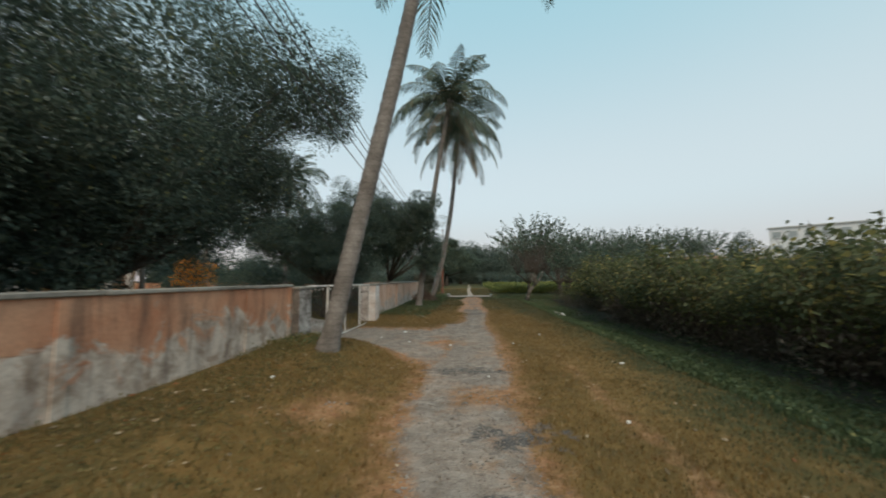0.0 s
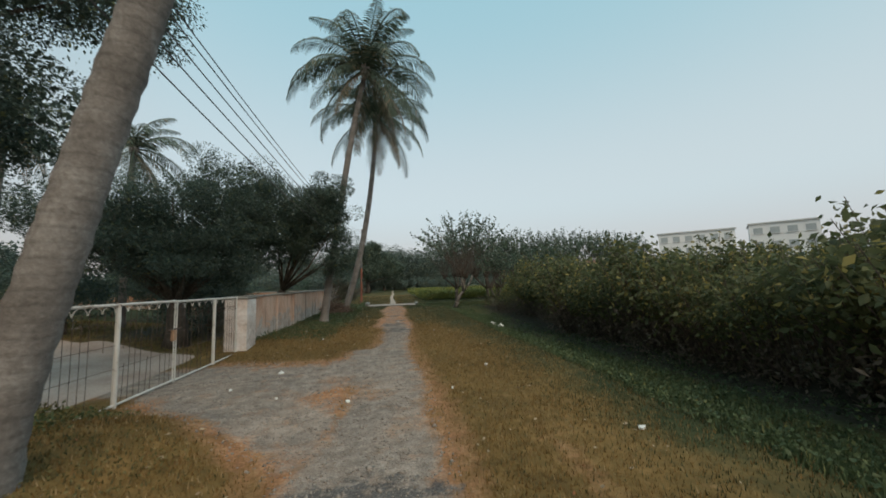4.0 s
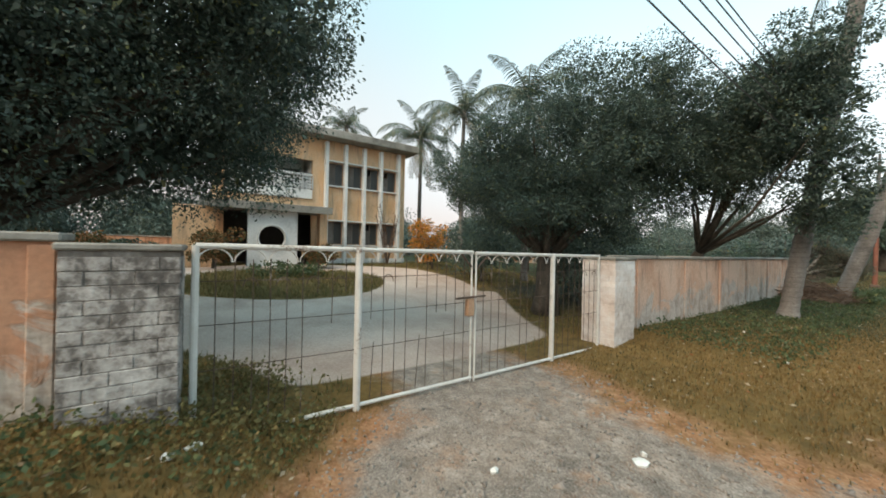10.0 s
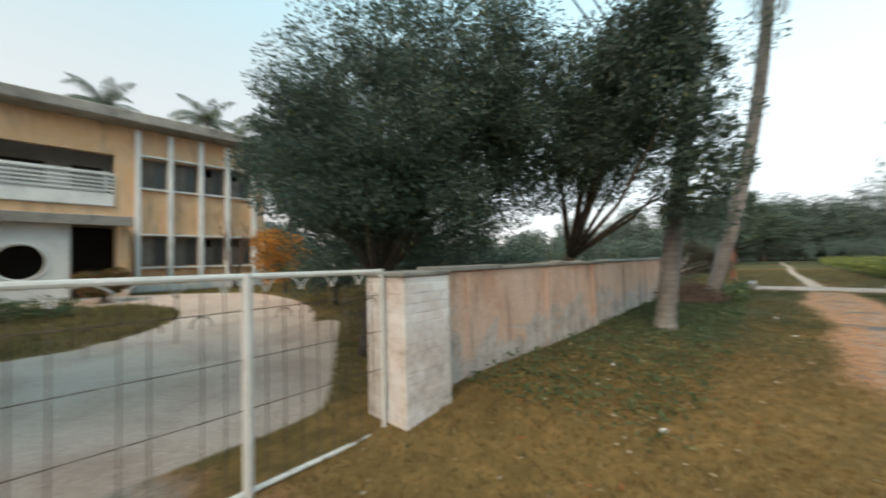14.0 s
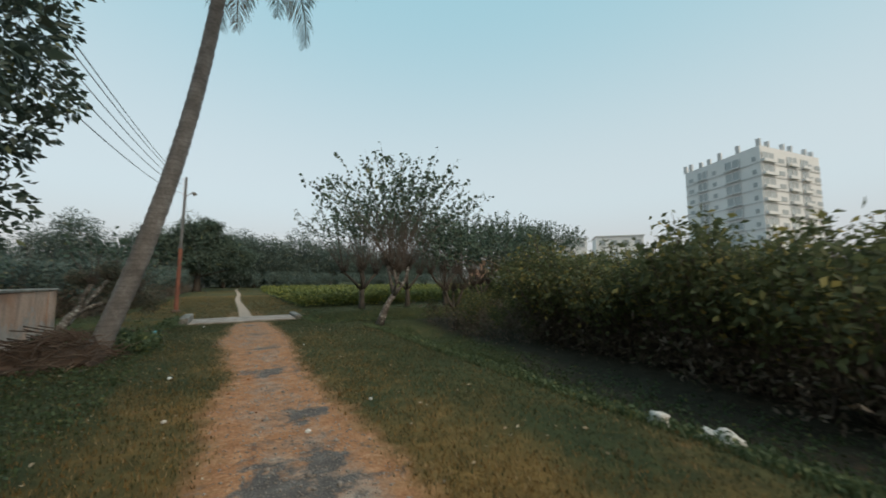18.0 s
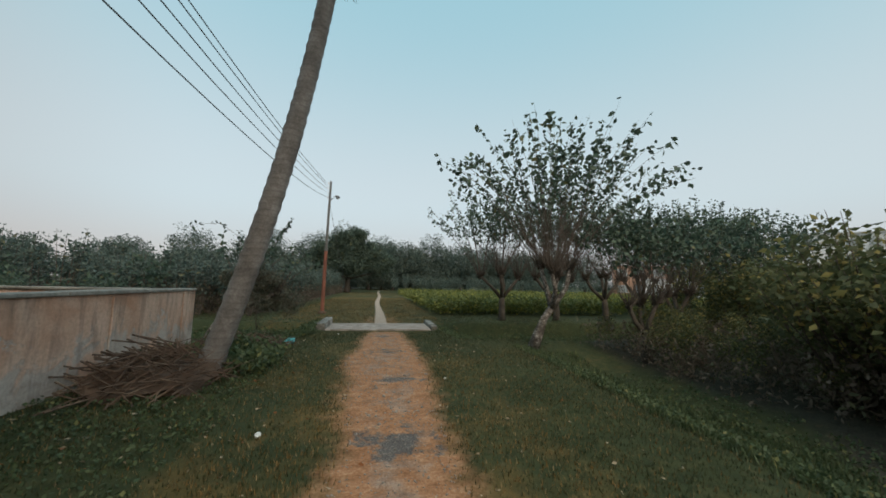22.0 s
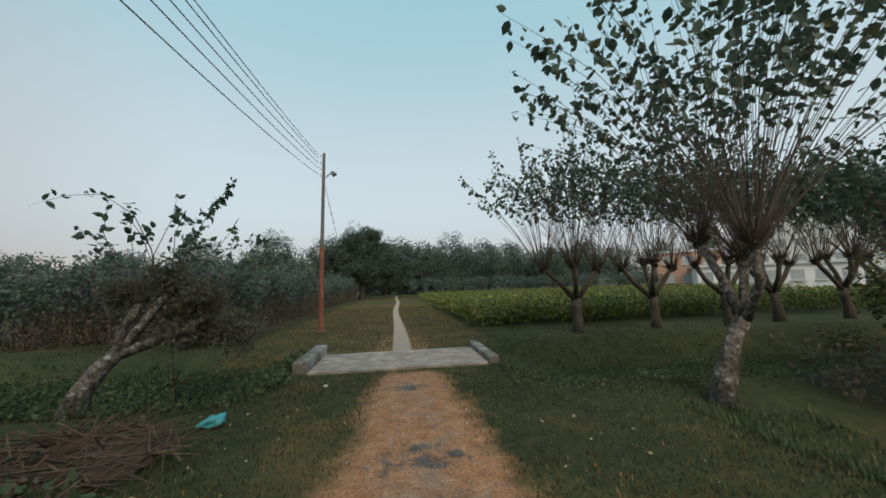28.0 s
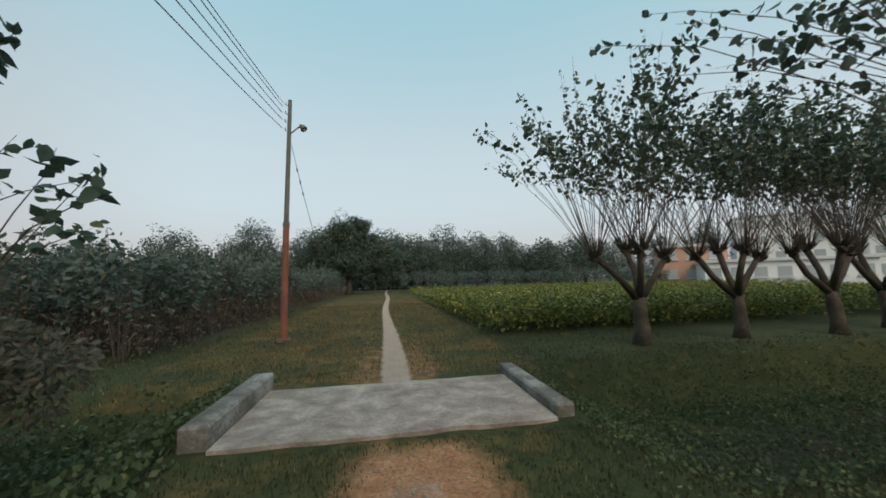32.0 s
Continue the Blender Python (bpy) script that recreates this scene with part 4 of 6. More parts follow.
def broad_tree(name, base, crowns, leaves, leaf, material, label, seed, trunk_r=0.22, limb_mat=None, per=26, category="tree", fork=0.35, group=""):
    """A trunk that forks into limbs, each limb running to a clump of leaves."""
    rng = np.random.default_rng(seed)
    rnd = random.Random(seed)
    root = thing(name, base, label, category, group)
    b = np.array(base, dtype=float)
    cs = [(np.array(c[:3]) - b, np.array(c[3:])) for c in crowns]
    mean = sum(c for c, _ in cs) / len(cs)
    top = mean[2]
    fork_at = np.array([mean[0] * fork * 0.8, mean[1] * fork * 0.8, max(0.5, top * fork)])
    bark = limb_mat or M_bark
    pts = [np.array([0, 0, -0.15]), fork_at * np.array([0.15, 0.2, 0.35]), fork_at * np.array([0.55, 0.5, 0.75]), fork_at]
    part("trunk", Geo().tube([tuple(q) for q in pts], [trunk_r * 1.35, trunk_r, trunk_r * 0.85, trunk_r * 0.8], 10, wob=0.07, seed=seed), bark, root, smooth=True)
    P, D = [], []
    for c, r in cs:
        per_crown = max(2, int(5 * len(cs) ** -0.5))
        for k in range(per_crown):
            tip = c + np.clip(rng.normal(size=3), -1.6, 1.6) * r * 0.3
            midp = fork_at + (tip - fork_at) * 0.5 + np.array([rnd.uniform(-0.2, 0.2), rnd.uniform(-0.2, 0.2), rnd.uniform(-0.3, 0.1)])
            part("limb", Geo().tube([tuple(fork_at * 0.97), tuple(midp), tuple(tip)], [trunk_r * 0.42, trunk_r * 0.2, trunk_r * 0.05], 6, wob=0.08, seed=k), bark, root, smooth=True)
        # boughs: rounded bunches of leaves that overlap into a lumpy crown
        mr = float(np.mean(r))
        share = leaves * float(np.prod(r) ** (2 / 3)) / sum(float(np.prod(q) ** (2 / 3)) for _, q in cs)
        n = int(np.clip(26 * mr ** 1.6, 14, 260))
        each = max(8, int(share / n))
        cl = clumps(rng, c, r * 0.93, n)
        br = rng.uniform(0.16, 0.30, n) * mr ** 0.75 + 0.06
        d = rng.normal(size=(n * each, 3))
        d /= np.linalg.norm(d, axis=1, keepdims=True)
        rad = (0.35 + 0.65 * rng.random(n * each) ** 0.5) * np.repeat(br, each)
        pos = np.repeat(cl, each, axis=0) + d * rad[:, None] * np.array([1.15, 1.15, 0.8])
        P.append(pos)
        D.append(d * 0.8 + rng.normal(size=pos.shape) * 0.45 + np.array([0, 0, -0.3]))
    size = [np.ones(len(q)) for q in P]
    # broad shaded leaves deep inside, which close the crown
    if leaves > 30000:
        for c, r in cs:
            k = int(1500 * float(np.prod(r) ** (2 / 3)) / 6.0)
            d = rng.normal(size=(k, 3))
            d /= np.linalg.norm(d, axis=1, keepdims=True)
            P.append(c + d * (rng.random(k) ** 0.45 * 0.74)[:, None] * r)
            D.append(rng.normal(size=(k, 3)) + np.array([0, 0, -0.4]))
            size.append(np.full(k, 2.6))
    P, D, size = np.concatenate(P), np.concatenate(D), np.concatenate(size)
    keep = P[:, 2] + b[2] > ground_z(P[:, 0] + b[0], P[:, 1] + b[1]) + 0.25
    P, D, size = P[keep], D[keep], size[keep]
    V, F = leaf_arrays(P, D, rng.uniform(0.7, 1.25, len(P)) * leaf * size, 0.5, 0.3, rng)
    crown = part("crown", tri_mesh("crown", V, F), material, root)
    crown["kind"] = "stuff"
    return root


# frond shapes shared by all the coconut palms
def frond_mesh(length, lift, droop, seed, mat):
    rng = np.random.default_rng(seed)
    n = 46
    s = np.linspace(0, 1, n)
    ang = radians(lift) - radians(droop) * s ** 1.3
    step = length / (n - 1)
    x = np.concatenate([[0], np.cumsum(np.cos(ang[:-1]) * step)])
    z = np.concatenate([[0], np.cumsum(np.sin(ang[:-1]) * step)])
    g = Geo().tube([(x[i], 0, z[i]) for i in range(0, n, 5)], [0.045 * (1 - 0.85 * s[i]) + 0.006 for i in range(0, n, 5)], 5)
    V = [np.array(g.v, dtype=np.float32)]
    F = []
    for q in g.f:
        for k in range(1, len(q) - 1):
            F.append((q[0], q[k], q[k + 1]))
    F = [np.array(F)]
    base = len(g.v)
    lv, lf = [], []
    for i in range(4, n):
        for side in (-1, 1):
            ll = length * 0.19 * (math.sin(math.pi * min(1, 0.15 + 0.82 * s[i])) ** 0.6) * rng.uniform(0.85, 1.15)
            tx, tz = math.cos(ang[i]), math.sin(ang[i])
            hang = rng.uniform(0.45, 0.95)
            root = np.array([x[i], 0, z[i]])
            way = np.array([tx * 0.55, side * (1.0 - 0.35 * hang), tz * 0.55 - hang * 0.65])
            way /= np.linalg.norm(way)
            tip = root + way * ll + np.array([0, 0, -0.28 * ll])
            midp = root + way * ll * 0.55
            wv = np.array([tx, 0, tz]) * 0.030
            k = base + len(lv)
            lv += [root - wv * 0.5, root + wv * 0.5, midp + wv, midp - wv, tip]
            lf += [(k, k + 1, k + 2), (k, k + 2, k + 3), (k + 3, k + 2, k + 4)]
    me = tri_mesh("frond", np.concatenate([V[0], np.array(lv, dtype=np.float32)]), np.concatenate([F[0], np.array(lf)]))
    me.materials.append(mat)
    return me


FRONDS = [frond_mesh(3.6, 76, 88, 1, M_palmleaf), frond_mesh(4.1, 50, 120, 2, M_palmleaf), frond_mesh(4.2, 22, 105, 3, M_palmleaf), frond_mesh(4.4, -18, 72, 4, M_palmleaf), frond_mesh(3.9, -42, 46, 5, M_palmdead)]


def coconut_palm(base, bend, height, scale, r0, label, seed, count=24, dead=3, arch=0.0):
    """A ringed, curving trunk with a head of drooping fronds."""
    rnd = random.Random(seed)
    root = thing("coconut_palm", base, label, "palm tree", "coconut palms")
    n = int(height / 0.11)
    pts, rad = [], []
    for i in range(n + 1):
        s = i / n
        c = s * (1.0 + arch) - arch * s * s
        pts.append((bend[0] * c + 0.05 * math.sin(s * 5 + seed), bend[1] * c, -0.2 + s * (height + 0.2)))
        flare = 1.0 + 0.55 * max(0, 1 - s * height / 0.7) ** 2
        rad.append(r0 * flare * (1 - 0.34 * s) * (1.045 if i % 2 else 0.975) * rnd.uniform(0.98, 1.02))
    part("trunk", Geo().tube(pts, rad, 14, wob=0.015, seed=seed), M_palmbark, root, smooth=True)
    hx, hy, hz = pts[-1]
    part("crown_shaft", Geo().lump((hx, hy, hz + 0.1), (0.24 * scale, 0.24 * scale, 0.4 * scale), seed, 0.15), M_palmbark, root, "fibrous brown head of the trunk")
    for i in range(count):
        k = 0 if i < count * 0.2 else 1 if i < count * 0.5 else 2 if i < count * 0.8 else 3
        f = new("frond", FRONDS[k])
        f.parent = root
        f.matrix_basis = pose(hx, hy, hz + 0.15, rnd.uniform(-8, 8), rnd.uniform(-9, 9), i * 137.5 + rnd.uniform(-14, 14)) @ Matrix.Scale(scale * rnd.uniform(0.88, 1.08), 4)
    for i in range(dead):
        f = new("frond", FRONDS[4])
        f["label"] = "withered hanging frond"
        f.parent = root
        f.matrix_basis = pose(hx, hy, hz, 0, rnd.uniform(-10, 10), i * 120 + rnd.uniform(-40, 40)) @ Matrix.Scale(scale * rnd.uniform(0.8, 1.0), 4)
    return root


def pollard(name, base, heads, whips, reach, tall, label, seed, trunk_r=0.17, leaf=0.13, lean=(0, 0), bark=None, leafy=1.0, leaf_mat_=None, group="pollarded trees", up=1.0, stubs=60):
    """A short gnarled trunk, stubby limbs with knobbed heads, and long thin whips in leaf."""
    rng = np.random.default_rng(seed)
    rnd = random.Random(seed)
    root = thing(name, base, label, "tree", group)
    bark = bark or M_bark_pale
    hz = heads[0][2]
    fork = Vector((lean[0] * 0.6, lean[1] * 0.6, hz * 0.52))
    part("trunk", Geo().tube([(0, 0, -0.15), (lean[0] * 0.12 + 0.03, lean[1] * 0.1, hz * 0.16), (lean[0] * 0.35, lean[1] * 0.3, hz * 0.36), tuple(fork)], [trunk_r * 1.5, trunk_r * 1.1, trunk_r * 0.95, trunk_r * 0.85], 11, wob=0.17, seed=seed), bark, root, smooth=True)
    lv = []
    for hi, (ax, ay, az) in enumerate(heads):
        h = Vector((ax, ay, az))
        m = fork.lerp(h, 0.55) + Vector((rnd.uniform(-0.1, 0.1), rnd.uniform(-0.1, 0.1), -0.08))
        part("limb", Geo().tube([tuple(fork - Vector((0, 0, 0.06))), tuple(m), tuple(h)], [trunk_r * 0.66, trunk_r * 0.5, trunk_r * 0.46], 9, wob=0.26, seed=hi + seed), bark, root, smooth=True)
        part("knob", Geo().lump(tuple(h), (trunk_r * 0.85, trunk_r * 0.8, trunk_r * 0.7), hi + seed, 0.7), M_bark, root, "swollen pollarded knob")
        g = Geo()
        for k in range(whips):
            a = rnd.uniform(0, 2 * math.pi)
            sp = rnd.uniform(0.05, 1.0) ** 0.65
            away = Vector((h.x - fork.x, h.y - fork.y, 0)) * 0.6
            end = h + away * rnd.uniform(0.2, 0.9) + Vector((math.cos(a) * sp * reach, math.sin(a) * sp * reach, (tall * rnd.uniform(0.72, 1.0) * (1.0 - 0.40 * sp ** 1.8)) * up))
            st = h + Vector((math.cos(a), math.sin(a), 0.4)) * trunk_r * 0.7
            pts = []
            for s in (0, 0.3, 0.6, 0.85, 1.0):
                q = st.lerp(end, s)
                q.z += 0.30 * reach * sp * math.sin(math.pi * s) * 0.5
                q += Vector((rnd.uniform(-1, 1), rnd.uniform(-1, 1), 0)) * 0.03
                pts.append(q)
            g.tube([tuple(q) for q in pts], [0.009, 0.0075, 0.0055, 0.004, 0.002], 4, cap=False)
            nl_ = int(rnd.uniform(14, 24) * leafy)
            for _ in range(nl_):
                s = 0.40 + 0.60 * rnd.random() ** 0.66
                j = min(3, int(np.searchsorted((0.3, 0.6, 0.85, 1.0), s)))
                lo, hi2 = (0, 0.3, 0.6, 0.85)[j], (0.3, 0.6, 0.85, 1.0)[j]
                q = pts[j].lerp(pts[j + 1], (s - lo) / (hi2 - lo))
                lv.append((q.x, q.y, q.z))
        # cut stubs crowding the knob
        for k in range(stubs):
            a, ln = rnd.uniform(0, 2 * math.pi), rnd.uniform(0.12, 0.5)
            out = Vector((math.cos(a), math.sin(a), rnd.uniform(-0.15, 1.1))).normalized()
            q0 = h + out * trunk_r * 0.6
            q1 = q0 + out * ln * 0.55 + Vector((0, 0, ln * 0.45))
            g.tube([tuple(q0), tuple(q0.lerp(q1, 0.5) + out * 0.03), tuple(q1)], [0.013, 0.008, 0.003], 4, cap=False)
        w = part("shoot_spray", g, M_whip, root)
        w["kind"] = "stuff"
    P = np.array(lv) + rng.normal(size=(len(lv), 3)) * 0.04
    D = rng.normal(size=P.shape) * 0.8 + np.array([0, 0, -0.35])
    V, F = ovate_arrays(P, D, rng.uniform(0.6, 1.25, len(P)) * leaf, 0.62, 0.25, rng)
    c = part("foliage", tri_mesh("foliage", V, F), leaf_mat_ or M_leafmul, root)
    c["kind"] = "stuff"
    return root


def shrub_arrays(seed, tall, spread, stems, leaf, per=34, low=0.35):
    """A many-stemmed shrub: arrays for its stems and its leaves."""
    rng = np.random.default_rng(seed)
    rnd = random.Random(seed)
    g = Geo()
    P, D = [], []
    for k in range(stems):
        a = rnd.uniform(0, 6.283)
        top = tall * rnd.uniform(0.72, 1.0)
        e = Vector((math.cos(a) * spread * rnd.uniform(0.2, 1), math.sin(a) * spread * rnd.uniform(0.2, 1), top))
        s0 = Vector((math.cos(a) * 0.08, math.sin(a) * 0.08, -0.1))
        m = s0.lerp(e, 0.5) + Vector((rnd.uniform(-0.1, 0.1), rnd.uniform(-0.1, 0.1), 0))
        g.tube([tuple(s0), tuple(m), tuple(e)], [0.016, 0.011, 0.004], 4, cap=False)
        for _ in range(per):
            s = low + (1 - low) * rnd.random() ** 0.6
            q = (s0.lerp(m, s * 2) if s < 0.5 else m.lerp(e, s * 2 - 1))
            P.append((q.x + rnd.gauss(0, 0.13), q.y + rnd.gauss(0, 0.13), q.z + rnd.gauss(0, 0.06)))
            D.append((math.cos(a) * 0.5 + rnd.gauss(0, 0.7), math.sin(a) * 0.5 + rnd.gauss(0, 0.7), rnd.gauss(-0.25, 0.5)))
    P, D = np.array(P), np.array(D)
    V, F = leaf_arrays(P, D, rng.uniform(0.55, 1.3, len(P)) * leaf, 0.55, 0.3, rng)
    sv = np.array(g.v, dtype=np.float32)
    sf = np.array([(q[0], q[1], q[2]) for q in g.f] + [(q[0], q[2], q[3]) for q in g.f])
    return (sv, sf), (V, F)


def scatter_arrays(kinds, spots, rng, lo=0.85, hi=1.15):
    """Many copies of arrays joined into one: spots are (x, y) on the ground."""
    out = []
    for x, y in spots:
        V, F = kinds[int(rng.integers(len(kinds)))]
        a = rng.uniform(0, 6.283)
        k = rng.uniform(lo, hi)
        c, s = math.cos(a), math.sin(a)
        W = np.empty_like(V)
        W[:, 0] = (V[:, 0] * c - V[:, 1] * s) * k + x
        W[:, 1] = (V[:, 0] * s + V[:, 1] * c) * k + y
        W[:, 2] = V[:, 2] * k + gz(x, y)
        out.append((W, F))
    return join_arrays(out)


def stuff(name, arrays, material, label, category):
    ob = part(name, tri_mesh(name, *arrays), material)
    return tagged(ob, label, category, kind="stuff")


# palms by the lane
coconut_palm((-2.03, 6.46, 0.38), (2.2, 0.08), 9.9, 0.85, 0.175, "leaning ringed coconut palm on the grass verge", 11, 22)
coconut_palm((-2.17, 19.1, 0.13), (1.85, 0.2), 11.5, 1.0, 0.165, "tall coconut palm beside the pink wall", 12, 32, 4, -0.45)
coconut_palm((-2.16, 24.65, 0.10), (2.10, 0.0), 11.9, 1.02, 0.185, "leaning coconut palm by the end of the wall", 13, 32, 4, 0.75)
# palms behind the house and garden
for k, (px, py, h, sc) in enumerate(((-9.7, 18.7, 6.8, 0.68), (-15.1, 19.7, 7.8, 0.75), (-18.5, 19.1, 7.2, 0.75), (-27.5, 17.6, 10.2, 0.66), (-29.0, 12.8, 10.3, 0.66))):
    coconut_palm((px, py, gz(px, py)), (0.4, -0.3), h, sc, 0.14, "slender coconut palm standing behind the garden", 20 + k, 20, 2)

# dark trees behind the wall
broad_tree("garden_tree", (-6.6, 5.4, 0.15), [(-6.2, 6.2, 5.6, 3.6, 3.6, 2.9), (-5.2, 5.0, 4.0, 2.2, 3.0, 1.7), (-7.4, 7.4, 3.9, 2.6, 2.6, 1.6), (-4.2, 8.6, 6.9, 2.1, 2.0, 1.6), (-4.0, 9.3, 6.7, 1.7, 1.4, 1.3), (-4.4, 8.85, 4.3, 1.15, 0.95, 1.25), (-6.2, 3.6, 4.4, 3.0, 2.6, 2.2), (-5.6, 7.8, 4.3, 2.0, 2.0, 1.9), (-8.6, 6.0, 3.2, 2.4, 2.6, 1.4), (-6.0, 7.0, 3.1, 2.3, 2.3, 1.5), (-6.8, 8.4, 3.1, 1.5, 1.2, 0.9), (-5.6, 8.8, 4.5, 1.4, 1.4, 1.4), (-6.8, 4.2, 2.9, 2.6, 2.4, 1.5)], 300000, 0.057, M_leafdark, "big dense dark-leaved tree overhanging the wall", 31, 0.3)
broad_tree("garden_tree", (-7.2, -0.6, 0.15), [(-6.6, -0.3, 4.6, 3.2, 4.0, 3.0), (-6.0, 2.2, 3.2, 1.6, 2.6, 1.5)], 48000, 0.10, M_leafdark, "dense dark-leaved tree behind the wall", 32, 0.26)
broad_tree("garden_tree", (-5.6, 15.0, 0.1), [(-5.4, 15.2, 3.8, 2.1, 2.2, 1.8), (-4.6, 16.6, 3.5, 1.7, 2.0, 1.5), (-5.4, 14.6, 2.7, 1.7, 1.7, 1.0), (-5.7, 16.1, 2.5, 2.2, 2.0, 1.3), (-7.4, 15.7, 3.4, 1.8, 1.7, 1.5), (-8.3, 15.7, 3.7, 1.5, 1.4, 1.5), (-6.5, 14.1, 3.7, 1.25, 1.1, 1.15), (-4.6, 16.0, 4.9, 1.8, 1.8, 1.5), (-3.8, 16.9, 4.5, 1.4, 1.4, 1.5), (-9.2, 15.5, 4.0, 1.5, 1.4, 1.1)], 215000, 0.056, M_leafdark, "round dark-leaved tree behind the gate wall", 33, 0.26)
broad_tree("garden_tree", (-4.2, 18.6, 0.1), [(-2.6, 18.2, 4.4, 1.5, 1.5, 1.7), (-3.8, 18.3, 3.9, 1.7, 1.8, 1.5), (-1.8, 18.1, 4.5, 1.15, 1.0, 1.5), (-1.48, 18.45, 3.2, 0.8, 0.8, 1.35), (-3.0, 19.6, 4.6, 1.5, 1.5, 1.5), (-1.8, 17.9, 5.3, 0.95, 0.9, 1.0)], 80000, 0.066, M_leafdark, "leafy dark tree growing round a palm trunk", 34, 0.15)
broad_tree("garden_tree", (-12.5, 2.6, 0.5), [(-12.0, 2.6, 4.0, 2.8, 3.0, 2.0)], 11000, 0.14, M_leafdark, "dark garden tree beside the drive", 35, 0.22)

# far trees
broad_tree("far_tree", (-4.2, 74, 0), [(-4.6, 74, 7.4, 3.4, 3.2, 3.0), (-1.6, 74.5, 6.0, 2.8, 2.8, 2.6), (-7.4, 74.5, 6.0, 2.8, 2.8, 2.6), (0.6, 75.5, 4.6, 2.8, 2.8, 2.4), (-9.4, 75, 4.4, 2.6, 2.6, 2.2), (-4.2, 73.5, 4.4, 4.2, 3.4, 2.2), (-3.0, 74, 8.9, 1.7, 1.7, 1.5)], 44000, 0.20, M_lanetree, "big round tree at the end of the lane", 41, 0.45)
rf = random.Random(5)
k = 0
for px, py, h in ((6, 92, 7.5), (12, 95, 8.6), (18, 92, 7.8), (25, 96, 8.8), (32, 92, 8), (40, 96, 8.5), (49, 94, 8), (58, 92, 8.4), (-12, 90, 7.5), (-20, 86, 8), (-28, 82, 7), (-37, 78, 7.6), (-47, 74, 7), (2, 104, 8), (-6, 100, 7.6), (68, 90, 8.5), (80, 86, 8), (9, 99, 8), (15, 99, 9), (21, 99, 8), (28, 99, 8.5), (36, 99, 8), (45, 99, 8.6), (-2, 97, 8.5), (3, 110, 9), (-16, 94, 8), (-24, 90, 7.5), (-32, 86, 8), (-42, 82, 7.5), (-10, 106, 8.5), (1.0, 96, 8.5), (-1.5, 92, 6.5), (3.5, 93, 7), (-38, -14, 6), (-42, -4, 6.5), (-40, 6, 6), (-44, 14, 7), (-36, 24, 6), (-46, 30, 7), (-34, -24, 6.5), (-50, 2, 7.5), (-30, 34, 5.5)):
    w = rf.uniform(3.2, 4.6)
    h = h * (rf.uniform(1.1, 1.45) if py > 85 else 1.0)
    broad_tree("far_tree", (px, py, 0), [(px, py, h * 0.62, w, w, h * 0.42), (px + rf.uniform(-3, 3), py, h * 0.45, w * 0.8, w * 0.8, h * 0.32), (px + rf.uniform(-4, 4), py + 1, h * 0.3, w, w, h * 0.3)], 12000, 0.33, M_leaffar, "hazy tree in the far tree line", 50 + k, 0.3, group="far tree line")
    k += 1

# pollarded trees by the ditch
pollard("pollard_tree", (5.14, 28.15, 0.0), [(0.85, 0.15, 1.95), (0.40, -0.35, 2.1), (1.45, 0.45, 2.2), (0.55, 0.65, 2.25)], 36, 3.7, 5.2, "large pollarded tree with a lichened leaning trunk", 61, 0.12, 0.165, (1.0, 0.1), leafy=0.95, stubs=80)
for k, (px, py) in enumerate(((6.35, 34.25), (9.25, 34.4), (11.75, 34.1), (14.2, 34.5), (16.8, 34.2), (19.4, 34.6), (22.2, 34.2))):
    a = k * 0.9
    pollard("pollard_tree", (px, py, gz(px, py)), [(-1.0, 0.1, 2.05), (-0.2, -0.4, 2.15), (0.9, 0.15, 2.0), (0.25, 0.65, 2.2)], 32, 2.9, 4.7, "pollarded tree with thin upright shoots", 70 + k, 0.14, 0.135, (0.1 * math.cos(a), 0.1), M_bark, leafy=1.45)
for k, (px, py) in enumerate(((7.9, 27.0), (10.2, 28.2), (12.8, 28.0), (15.0, 30.5))):
    pollard("pollard_tree", (px, py, gz(px, py)), [(-0.4, 0.1, 1.5), (0.3, -0.1, 1.6), (0.1, 0.3, 1.55)], 22, 1.5, 3.2, "low pollarded tree in leaf", 80 + k, 0.12, 0.14, (0.05, 0.05), M_bark, leafy=1.0)
# the bent stump with a few sprouts on the far side of the lane
pollard("bent_tree", (-4.1, 29.45, 0.0), [(0.62, 0.4, 1.55), (1.60, 0.55, 1.28), (0.95, 0.5, 1.70)], 6, 1.25, 1.7, "bent grey pollarded stump with sparse leafy sprouts", 91, 0.12, 0.125, (0.75, 0.35), M_bark_pale, leafy=0.8, group="bent stump", stubs=16)


# ---------------------------------------------------------------- hedge field on the right
HEDGE = []
for sd, tl in ((101, 2.55), (102, 2.8), (103, 2.35), (104, 2.65)):
    st, lf = shrub_arrays(sd, tl, 0.70, 13, 0.125, 48, 0.44)
    HEDGE.append((st, lf))
def low_leaves(seed, n=650, tall=1.5, wide=0.5):
    """The withered skirt of leaves and twigs low on a field shrub."""
    g = np.random.default_rng(300 + seed)
    P = np.stack([g.normal(0, wide * 0.55, n), g.normal(0, wide * 0.55, n), g.uniform(0.02, tall, n)], -1)
    return leaf_arrays(P, g.normal(size=P.shape) + np.array([0, 0, -0.4]), g.uniform(0.06, 0.15, n), 0.4, 0.2, g)


